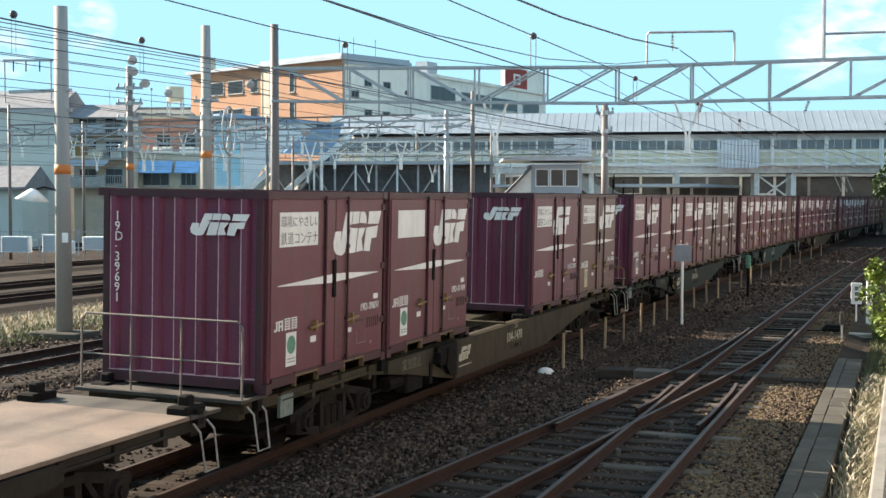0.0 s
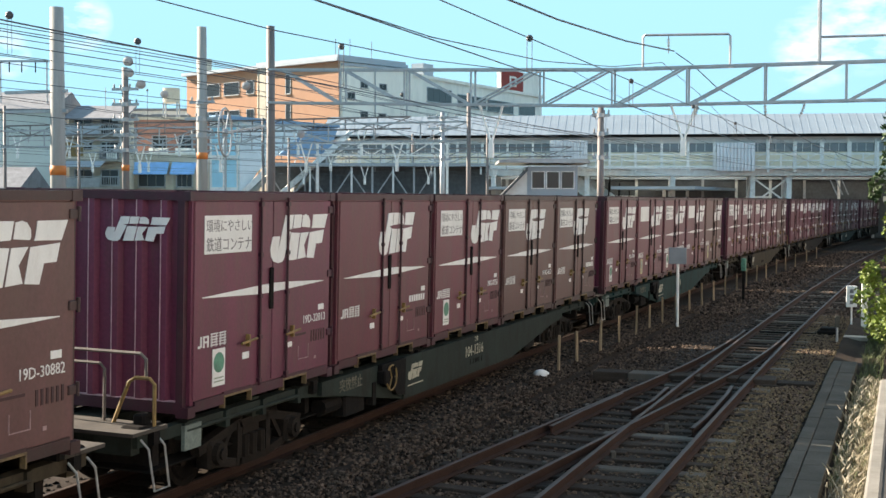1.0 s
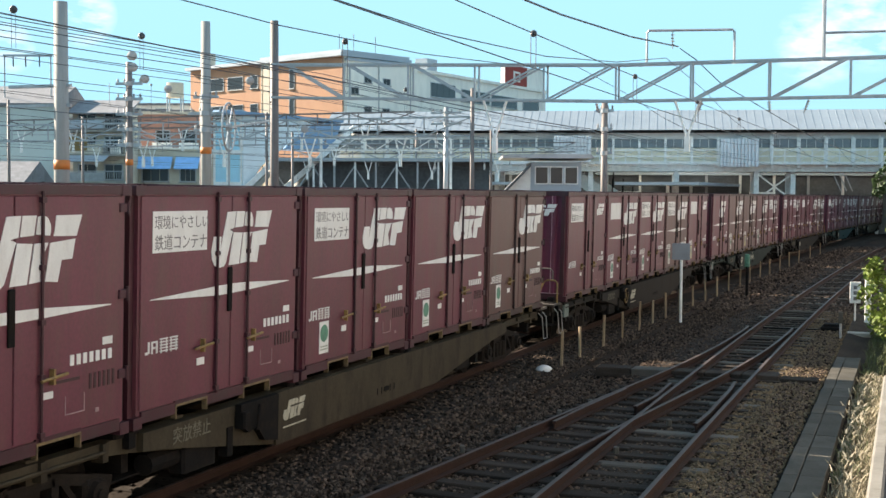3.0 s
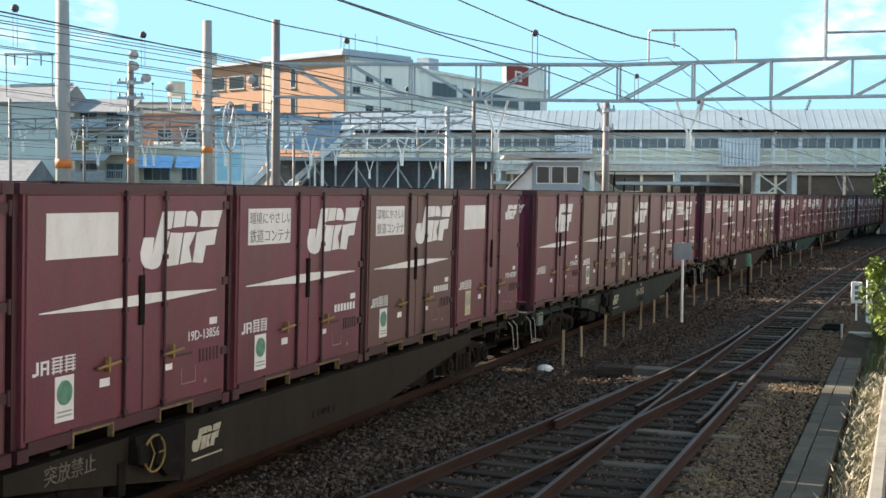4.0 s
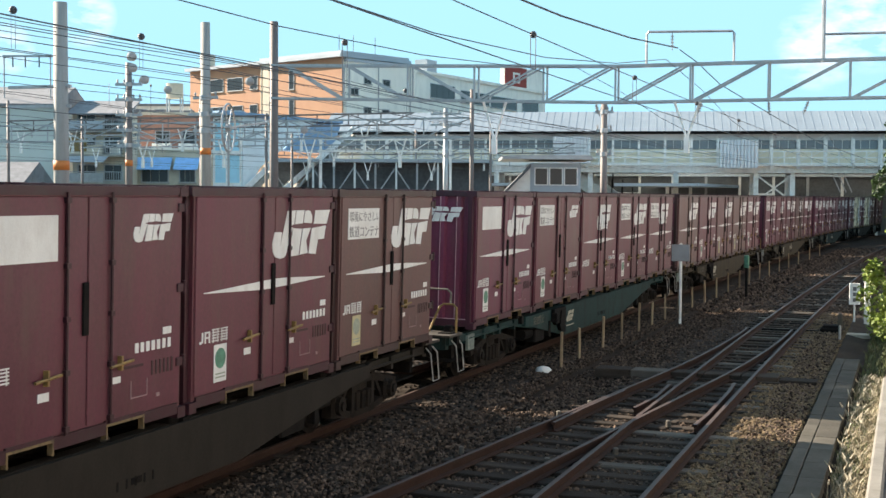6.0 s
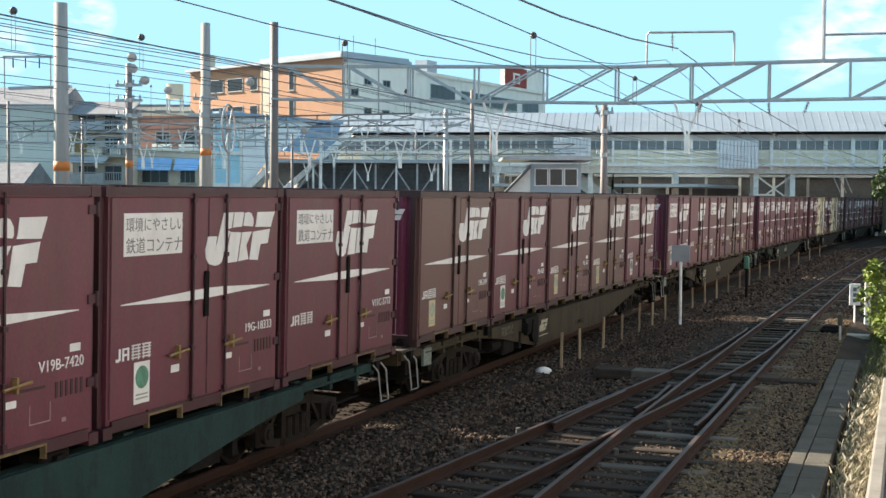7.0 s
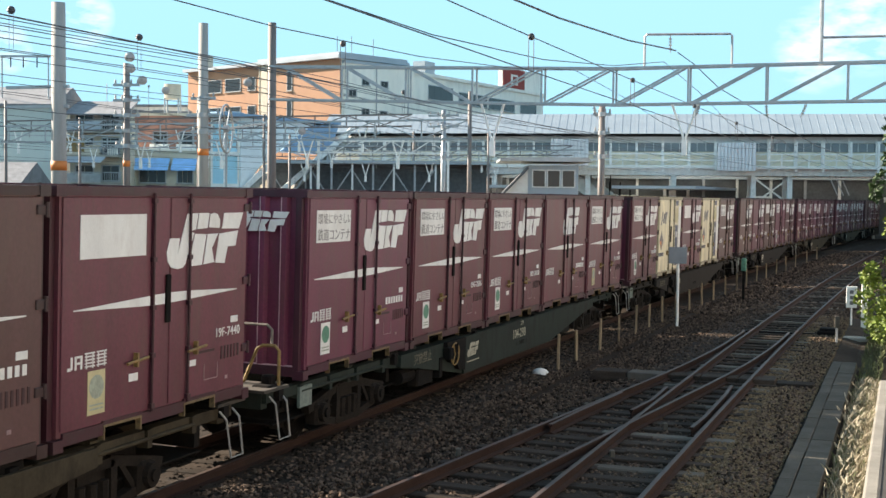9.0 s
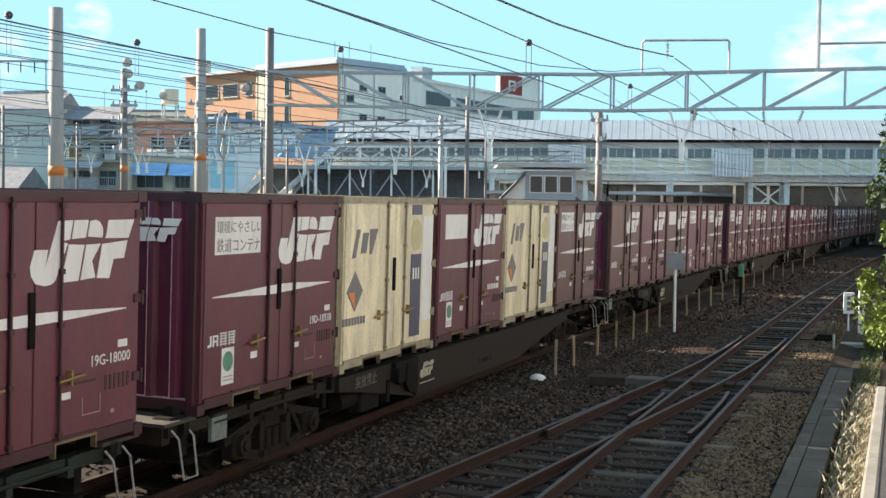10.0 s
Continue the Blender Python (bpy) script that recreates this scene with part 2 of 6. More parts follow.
M_WHITESTEEL = shader("white_painted_steel", (0.86, 0.85, 0.81), 0.5, vary=0.15, scale=2, dirt=(0.52, 0.48, 0.43), dirt_amount=0.5)
M_WIRE = shader("dark_wire", (0.08, 0.08, 0.085), 0.5, 0.5, vary=0.1, bump=0)
M_INSUL = shader("glazed_insulator", (0.40, 0.39, 0.38), 0.25, vary=0.1, bump=0)
M_ORANGE = shader("orange_band", (0.65, 0.20, 0.05), 0.6, vary=0.2)
M_WOOD = shader("weathered_wood", (0.26, 0.19, 0.12), 0.9, vary=0.35, scale=4, grain=40, bump=0.4, stretch=(4, 4, 0.5), tint=0.3)
M_ASPHALT = shader("worn_asphalt", spec=0.06, base=(0.06, 0.058, 0.055), rough=0.9, vary=0.25, scale=1.2, grain=60, bump=0.3)
M_KERB = shader("sandy_kerb_stone", (0.19, 0.18, 0.16), 0.9, spec=0.1, vary=0.25, scale=1.6, grain=35, bump=0.3, dirt=(0.11, 0.10, 0.08), dirt_amount=0.6)
# grey picked for how much sunlight the unseen walls throw back
M_BOUNCE = shader("grey_bounce_wall", (0.40, 0.375, 0.365), 0.85, vary=0.12, scale=.4, grain=8, bump=0.1)
M_SIGNGREY = shader("grey_sign_plate", (0.30, 0.31, 0.32), 0.5, vary=0.12)


# ---- the line: an arc that bends to +x, tracks lie beside it ----
BEND = 1340.0


def along(s, u=0.0, z=0.0):
    """The place s metres along the line, u metres to its right, and the heading there."""
    a = s / BEND
    return Matrix.Translation((BEND - (BEND - u) * math.cos(a), (BEND - u) * math.sin(a), z)) @ Matrix.Rotation(-a, 4, "Z")


def at_line(s, u, z=0.0):
    return along(s, u, z).translation


M_BALLAST = shader("ballast_stone", spec=0.06, base=(0.060, 0.044, 0.034), rough=0.9, vary=0.35, scale=5, grain=60, bump=0.3)
nt = M_BALLAST.node_tree
geo_node = nt.nodes.new("ShaderNodeNewGeometry")
isl = nt.nodes.new("ShaderNodeMapRange")
isl.inputs["To Min"].default_value, isl.inputs["To Max"].default_value = 0.3, 2.4
nt.links.new(geo_node.outputs["Random Per Island"], isl.inputs["Value"])
vm = nt.nodes.new("ShaderNodeMix")
vm.data_type, vm.blend_type = "RGBA", "MULTIPLY"
vm.inputs["Factor"].default_value = 1
src = nt.nodes["Principled BSDF"].inputs["Base Color"].links[0].from_socket
nt.links.new(src, vm.inputs["A"])
nt.links.new(isl.outputs[0], vm.inputs["B"])
nt.links.new(vm.outputs["Result"], nt.nodes["Principled BSDF"].inputs["Base Color"])
M_GROUND = shader("gravelly_soil", spec=0.06, base=(0.038, 0.029, 0.023), rough=0.95, vary=0.5, scale=0.9, grain=18, bump=0.9, dirt=(0.022, 0.017, 0.013), dirt_amount=0.6)
M_DRYSOIL = shader("dry_grassy_soil", spec=0.06, base=(0.20, 0.17, 0.12), rough=0.95, vary=0.3, scale=0.6, grain=14, bump=0.8, dirt=(0.13, 0.13, 0.06), dirt_amount=0.8)

g = Geo()
xs = [-1500, -300, -100, -60, -36, -18, -11.5, -7.2, -4, 1.6, 4, 7.2, 12, 60, 300, 1500]
ys = [-300, -60, -20, 0, 10, 20, 30, 45, 60, 90, 150, 300, 800, 3500]
for y in ys:
    for x in xs:
        g.v.append((x, y, -0.30))
for j in range(len(ys) - 1):
    for i in range(len(xs) - 1):
        k = j * len(xs) + i
        g.f.append((k, k + 1, k + 1 + len(xs), k + len(xs)))
g.m = [0] * len(g.f)
ground = tagged(part("ground", g, M_GROUND), "brown gravelly railway ground with patches of dark soil", "ground", kind="structure")

# dry verge between the tracks
g = Geo()
for j in range(30):
    s0, s1 = -15 + j * 4, -11 + j * 4
    g.add([at_line(s0, -17.2, -0.24), at_line(s0, -11.4, -0.22), at_line(s1, -11.4, -0.22), at_line(s1, -17.2, -0.24)], [(0, 1, 2, 3)])
tagged(part("ground_verge", g, M_DRYSOIL), "strip of dry pale grassy soil between the tracks", "ground", kind="structure")


def ballast_bed(u, s0, s1, half=1.75, top=-0.16):
    """A raised bed of ballast under one track."""
    b = Geo()
    n = max(2, int((s1 - s0) / 6))
    for i in range(n + 1):
        s = s0 + (s1 - s0) * i / n
        for du, z in ((-half - 0.5, -0.32), (-half, top), (half, top), (half + 0.5, -0.32)):
            b.v.append(tuple(at_line(s, u + du, z)))
    for i in range(n):
        for j in range(3):
            k = i * 4 + j
            b.f.append((k, k + 1, k + 5, k + 4))
    b.m = [0] * len(b.f)
    return tagged(part("ballast_bed", b, M_GROUND), "raised bed of brown track ballast", "ballast", kind="structure")


RAIL_OUT = [(-0.062, -0.15), (0.062, -0.15), (0.062, -0.138), (0.009, -0.118), (0.009, -0.042), (0.032, -0.03), (0.032, -0.004), (0.026, 0.0),
            (-0.026, 0.0), (-0.032, -0.004), (-0.032, -0.03), (-0.009, -0.042), (-0.009, -0.118), (-0.062, -0.138)]


def rail(pts, name="rail", parent=None, label="rusty steel rail with a worn head"):
    """One rail swept along points of its head."""
    b = Geo()
    n = len(RAIL_OUT)
    for i, p in enumerate(pts):
        d = Vector(pts[min(i + 1, len(pts) - 1)]) - Vector(pts[max(i - 1, 0)])
        side = Vector((d.y, -d.x, 0)).normalized()
        for a, z in RAIL_OUT:
            b.v.append(tuple(Vector(p) + side * a + Vector((0, 0, z))))
    for i in range(len(pts) - 1):
        for j in range(n):
            k, q = i * n + j, i * n + (j + 1) % n
            b.f.append((k, q, q + n, k + n))
            b.m.append(1 if j in (6, 7, 8) else 0)
    b.f += [tuple(range(n)), tuple(range(len(b.v) - n, len(b.v)))]
    b.m += [0, 0]
    me = b.mesh("rail", M_RAIL, M_RAILTOP)
    return part(name, me, None, parent, label)


SLEEPER = Geo().chamfer(-1.0, 1.0, -0.11, 0.11, -0.20, -0.145, 0.012).mesh("sleeper", M_SLEEPER)
SLEEPER_C = Geo().chamfer(-1.0, 1.0, -0.12, 0.12, -0.20, -0.145, 0.02).mesh("sleeper", M_SLEEPERC)


def track(u, s0, s1, name="railway_track", sleepers=None, concrete=(), step=4.0, cant=0.0):
    """A track: two rails, and its sleepers over the stretch that shows."""
    t = thing(name, "narrow-gauge railway track with rusty rails on ballast", "railway track", group="railway tracks", kind="structure")
    n = int((s1 - s0) / step)
    for side in (-0.565, 0.565):
        rail([at_line(s0 + (s1 - s0) * i / n, u + side, -side * math.sin(cant)) for i in range(n + 1)], parent=t)
    if sleepers:
        s, i = sleepers[0], 0
        while s < sleepers[1]:
            part("sleeper", SLEEPER_C if i % 9 in concrete else SLEEPER, None, t, at=along(s + random.uniform(-0.03, 0.03), u) @ pose(random.uniform(-.04, .04), 0, random.uniform(-.012, .004), 0, 0, random.uniform(-1.2, 1.2)))
            s += 0.61
            i += 1
    return t


for u, s0, s1 in ((0.0, -40, 330), (5.28, -30, 330), (-9.0, -30, 250), (-20.6, -10, 260), (-25.0, 0, 260), (-33.0, 10, 260)):
    ballast_bed(u, s0, s1, top=-0.19 if u > 5 else -0.16)
track(0.0, -40, 330, sleepers=(-6, 30), cant=radians(1.2))
TRACK_NEAR = track(5.28, -30, 330, sleepers=(-3, 52), concrete=(2, 6))
track(-9.0, -30, 250, sleepers=(-2, 30))
for u in (-20.6, -25.0, -33.0):
    track(u, 0, 260)

# the turnout: a second pair of rails that leaves the near track and bears off towards the main line
turnout = thing("turnout", "railway turnout whose curved rails leave the near track", "turnout", kind="structure")


def branch(y):
    """x of the branch's centre line: joins the near track at y = 21."""
    d = max(0.0, 21.3 - y)
    return 5.28 - d * d / (2 * 93.0) if d < 10.5 else 5.28 - 10.5 ** 2 / 186 - (d - 10.5) * 10.5 / 93


for side in (-0.565, 0.565):
    pts = []
    for i in range(44):
        y = 21.0 - i
        dx = branch(y - 0.2) - branch(y + 0.2)
        h = math.hypot(dx, 0.4)
        pts.append((branch(y) + side * 0.4 / h, y + side * dx / h, 0.001 if y < 20 else -0.004))
    rail(pts, "switch_rail", turnout, "curved rusty rail of the turnout")
for y in [-2 + 0.61 * i for i in range(28)]:
    part("sleeper", SLEEPER, None, turnout, at=pose(branch(y), y + 0.2, -0.004, 0, 0, math.degrees(math.atan2(branch(y + .3) - branch(y - .3), -.6)) + 180))
# guard rails and frog
for pts in ([(5.68, 6.2, 0), (5.72, 7.2, 0), (5.72, 9.8, 0), (5.68, 10.8, 0)], [(3.66, 5.6, 0), (3.76, 7.0, 0), (3.98, 9.2, 0)],
            [(4.52, 7.4, 0), (4.63, 8.6, 0), (4.60, 10.2, 0)]):
    rail(pts, "guard_rail", turnout, "short dark check rail")
# fish plates, bonds and insulator blocks between the rails
for x, y in ((3.2, 5.3), (3.4, 6.9), (3.62, 8.1), (4.2, 3.3), (5.2, 6.7), (4.9, 4.3), (5.0, 9.2), (2.9, 3.6)):
    part("rail_block", Geo().chamfer(-.035, .035, -.05, .05, -.15, -.05, .012), M_SLEEPERC, turnout, "pale weathered connection block", at=pose(x, y, 0, 0, 0, 20))


# ---- loose ballast stones ----
def stones(name, count, spot, size, label, mat=None):
    """Angular stones, each its own small solid, strewn by spot()."""
    rnd = random.Random(len(name) * 7 + count)
    base = [(-1, -1, -1), (1, -1, -1), (1, 1, -1), (-1, 1, -1), (-.7, -.7, 1), (.7, -.7, 1), (.7, .7, 1), (-.7, .7, 1)]
    quads = [(0, 3, 2, 1), (4, 5, 6, 7), (0, 1, 5, 4), (1, 2, 6, 5), (2, 3, 7, 6), (3, 0, 4, 7)]
    v, f = [], []
    for i in range(count):
        x, y, z = spot(rnd)
        s = size * rnd.uniform(0.55, 1.35)
        q = Euler((rnd.uniform(-.6, .6), rnd.uniform(-.6, .6), rnd.uniform(0, 6.28))).to_matrix()
        n = len(v)
        for c in base:
            w = q @ Vector((c[0] * s * rnd.uniform(.6, 1.2), c[1] * s * rnd.uniform(.5, 1), c[2] * s * .6))
            v.append((x + w.x, y + w.y, z + w.z))
        f += [tuple(k + n for k in fc) for fc in quads]
    me = bpy.data.meshes.new(name)
    me.from_pydata(v, [], f)
    me.materials.append(mat or M_BALLAST)
    return tagged(new(name, me), label, "gravel", kind="stuff")


def near_spot(r):
    y = -2 + 32 * r.random() ** 1.5
    x = r.uniform(0.75, 7.1)
    z = -0.19 if 3.0 < x < 6.4 else -0.155 if x < 2.4 or x > 6.4 else -0.20
    if x < 7.1 and 2.3 < x < 3.3 and y > 9:
        z = -0.27
    return x, y, z + r.uniform(-.03, .012)


stones("ballast_stones", 52000, near_spot, 0.024, "loose angular brown ballast stones round the sleepers")
stones("ballast_gravel", 9000, lambda r: (r.uniform(-13, -6.2), r.uniform(4, 22), -0.17 + r.uniform(-.03, .02)), 0.035, "brown ballast stones beside the far track")
M_LITTER = shader("dry_litter", spec=0.06, base=(0.15, 0.112, 0.072), rough=0.95, vary=0.45, scale=4, grain=40, bump=0.2)
stones("dry_litter", 16000, lambda r: (5.98 + 1.15 * r.random(), -2 + 30 * r.random() ** 1.3, -0.165 + r.uniform(-.03, .012)), 0.022, "pale dry gravel and leaf litter beside the near track", M_LITTER)
stones("ballast_gravel_far", 16000, lambda r: (lambda y: (y * y / 2680 + r.uniform(1.4, 7.0), y, -0.2 + r.uniform(-.06, .03)))(28 + 55 * r.random() ** 1.4), 0.05, "brown ballast stones along the line towards the station")
# near-black stone colour stands in for the shade beneath the wagons
M_SHADESTONE = shader("shade_dark_ballast", spec=0.06, base=(0.02, 0.016, 0.013), rough=0.85, vary=0.4, scale=6, grain=50, bump=.3)
stones("ballast_stones_main", 9000, lambda r: (r.uniform(-1.6, 1.6), r.uniform(-6, 26), -0.165 + r.uniform(-.03, .012)), 0.032, "dark ballast stones under the main line, coloured for the train's shade", M_SHADESTONE)

# ---- train ----
CANT = radians(1.2)
SPEED, START, PITCH_W = 22.60, 10.44, 20.4
MOVERS = []              # (thing, distance along the line at 0 s, height)


def riding(s, z=0.0, du=0.0):
    return along(s) @ Matrix.Rotation(CANT, 4, "Y") @ Matrix.Translation((du, 0, z))


CL, CW, CH = 3.715, 2.45, 2.5
HL, HW = CL / 2, CW / 2


def ribbed_end(sign):
    """An end wall with upright ribs."""
    b = Geo()
    y0 = sign * (HL - 0.075)
    n = 7
    w = (CW - 0.24) / n
    pts = [(-HW + 0.11, 0.0)]
    for i in range(n):
        x = -HW + 0.12 + i * w
        pts += [(x + 0.02, 0.0), (x + 0.06, 0.065), (x + w * .42, 0.065), (x + w * .42 + 0.035, 0.0)]
    pts.append((HW - 0.11, 0.0))
    k = len(pts)
    b.v = [(x, y0 + sign * d, z) for z in (0.14, 2.42) for x, d in pts]
    b.f = [(i, i + 1, k + i + 1, k + i) for i in range(k - 1)]
    b.m = [0] * len(b.f)
    return b


def rib_glints(sign):
    """Pale strips painted as highlights along the rib edges of an end wall."""
    b = Geo()
    y0, n = sign * (HL - 0.075), 7
    w = (CW - 0.24) / n
    for i in range(n + 1):
        x = -HW + 0.12 + i * w + (0.052 if i < n else -0.012)
        b.box(x, x + 0.011, min(y0, y0 + sign * 0.069), max(y0, y0 + sign * 0.069), 0.16, 2.41)
    b.box(-HW + 0.12, HW - 0.12, min(y0, y0 + sign * .068), max(y0, y0 + sign * .068), 0.165, 0.18)
    return b


def body_mesh():
    b = Geo()
    b.box(-HW + 0.03, HW - 0.03, -HL + 0.08, HL - 0.08, 0.13, 2.46)
    return b.mesh("body", M_PAINT)


POCKETS = ((-1.07, -0.41), (0.41, 1.07))     # where the fork openings lie


def frame_mesh():
    b = Geo()
    for x in (-1, 1):
        for y in (-1, 1):
            xa, xb = sorted((x * (HW - 0.075), x * (HW - 0.16)))
            ya, yb = sorted((y * HL, y * (HL - 0.085)))
            b.box(xa, xb, ya, yb, 0.0, CH)
            for z0, z1 in ((0.0, 0.12), (CH - 0.1, CH + 0.002)):      # corner castings
                xa, xb = sorted((x * (HW + 0.002), x * (HW - 0.14)))
                ya, yb = sorted((y * (HL + 0.002), y * (HL - 0.15)))
                b.box(xa, xb, ya, yb, z0, z1)
    for x in (-1, 1):
        xa, xb = sorted((x * (HW - 0.004), x * (HW - 0.07)))
        b.box(xa, xb, -HL + 0.085, HL - 0.085, 2.41, CH - 0.004)
        for ya, yb in ((-HL + 0.15, POCKETS[0][0]), (POCKETS[0][1], POCKETS[1][0]), (POCKETS[1][1], HL - 0.15)):
            b.box(xa, xb, ya, yb, 0.05, 0.17)
        for ya, yb in POCKETS:
            b.box(xa, xb, ya, yb, 0.15, 0.19)
    for y in (-1, 1):
        ya, yb = sorted((y * (HL - 0.004), y * (HL - 0.06)))
        b.box(-HW + 0.1, HW - 0.1, ya, yb, 2.40, CH - 0.004)
        b.box(-HW + 0.1, HW - 0.1, ya, yb, 0.04, 0.17)
    return b.mesh("frame", M_FRAME)


def door_mesh(y0, y1):
    return Geo().chamfer(HW - 0.034, HW - 0.012, y0, y1, 0.19, 2.395, 0.008).mesh("door", M_PAINT)


def hinge_mesh():
    """A dark strap hinge with its upright pin, round z = 0."""
    b = Geo()
    b.chamfer(HW - 0.03, HW + 0.006, 1.67, 1.80, -0.045, 0.045, 0.008)
    b.tube((HW + 0.004, 1.80, -0.07), (HW + 0.004, 1.80, 0.07), 0.022, n=8)
    return b.mesh("hinge", M_FRAME)


def rod_mesh():
    b = Geo()
    b.tube((HW + 0.012, 0, 0.16), (HW + 0.012, 0, 2.44), 0.017, n=6)
    for z in (0.22, 0.75, 1.25, 1.75, 2.36):
        b.box(HW - 0.012, HW + 0.032, -0.03, 0.03, z - 0.025, z + 0.025)
    return b.mesh("lock_rod", M_FRAME)


def latch_mesh():
    b = Geo()
    b.tube((HW + 0.03, -0.18, 0.715), (HW + 0.03, 0.20, 0.745), 0.016, n=6)
    b.box(HW - 0.012, HW + 0.04, -0.015, 0.015, 0.665, 0.81)
    return b.mesh("latch_handle", M_YELLOW)


def slot_mesh():
    return Geo().chamfer(HW - 0.012, HW + 0.014, -0.045, 0.045, 1.07, 1.58, 0.008).mesh("door_grip", M_STEELDK)


def pocket_mesh(y0, y1):
    """The worn yellow lip over a fork opening."""
    b = Geo()
    b.box(HW - 0.06, HW + 0.004, y0, y1, 0.125, 0.15)
    for y in (y0, y1 - 0.02):
        b.box(HW - 0.06, HW + 0.004, y, y + 0.02, 0.0, 0.125)
    return b.mesh("fork_pocket", M_LIP)


def emblem(width, height):
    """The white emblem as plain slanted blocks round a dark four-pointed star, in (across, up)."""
    blocks = (((0, .31), (.037, .557), (.154, .553), (.134, .27), (.245, .99), (.382, 1), (.355, .70), (.28, .672), (.335, .635), (.226, .07), (.19, .015), (.13, 0), (.05, .045), (.012, .15)),
              ((.395, 1), (.53, 1), (.505, .72), (.372, .705)), ((.545, .98), (.60, 1), (.64, .97), (.672, .87), (.674, .76), (.662, .71), (.525, .735)),
              ((.345, .622), (.493, .605), (.44, .04), (.276, .03)), ((.51, .605), (.652, .612), (.57, .34), (.605, .07), (.46, .045)),
              ((.668, .605), (.93, .65), (.897, .36), (.786, .35), (.746, .035), (.619, .06)), ((.728, .995), (1, 1), (.94, .69), (.70, .70), (.712, .765)))
    return [[(u * width, v * height) for u, v in poly][::-1] for poly in blocks]


def emblem_mesh(width, height, y, z):
    b = Geo()
    for poly in emblem(width, height):
        b.prism([(y + p, z + q) for p, q in poly], HW - 0.013, HW - 0.006, "x")
    return b.mesh("emblem", M_WHITE)


def emblem_end_mesh():
    b = Geo()
    for poly in emblem(0.84, 0.28):
        b.prism([(0.13 + p, 1.93 + q) for p, q in poly], -HL - 0.001, -HL + 0.006, "y")
    return b.mesh("end_emblem", M_WHITE)


def stripe_mesh():
    b = Geo()
    for poly in ([(-1.57, 1.312), (-0.28, 1.27), (-0.28, 1.372), (-1.57, 1.32)], [(-0.22, 1.268), (0.0, 1.27), (0.0, 1.38), (-0.22, 1.376)],
                 [(0.10, 1.274), (0.43, 1.284), (0.43, 1.38), (0.10, 1.384)], [(0.49, 1.286), (1.54, 1.327), (1.54, 1.336), (0.49, 1.378)]):
        b.prism(poly, HW - 0.013, HW - 0.006)
    return b.mesh("stripe", M_WHITE)


def name_mesh():
    """The owner's mark as plain strokes: two slim signs and two dense square ones."""
    rects = [(-1.60, -1.57, .76, .88), (-1.65, -1.60, .75, .78), (-1.54, -1.51, .75, .88), (-1.51, -1.44, .86, .88), (-1.51, -1.44, .80, .82), (-1.45, -1.42, .75, .88)]
    for y in (-1.38, -1.19):
        rects += [(y, y + .16, .755 + .032 * i, .769 + .032 * i) for i in range(5)] + [(y + .02, y + .035, .74, .89), (y + .12, y + .135, .74, .89)]
    return bars_mesh(rects, M_WHITE, "name_bar")


def bars_mesh(rects, mat, name, d0=HW - 0.013, d1=HW - 0.006):
    b = Geo()
    for y0, y1, z0, z1 in rects:
        b.box(d0, d1, y0, y1, z0, z1)
    return b.mesh(name, mat)


def words(text, size, mat, name, at, depth=0.003, align="LEFT"):
    """Lettering as a thin mesh; at: the pose of its baseline start."""
    cu = bpy.data.curves.new(name, "FONT")
    cu.body, cu.size, cu.extrude, cu.align_x, cu.resolution_u = text, size, depth, align, 2
    tmp = new(name, cu)
    dg = bpy.context.evaluated_depsgraph_get()
    me = bpy.data.meshes.new_from_object(tmp.evaluated_get(dg))
    bpy.data.objects.remove(tmp)
    bpy.data.curves.remove(cu)
    me.transform(at)
    me.materials.clear()
    me.materials.append(mat)
    return me


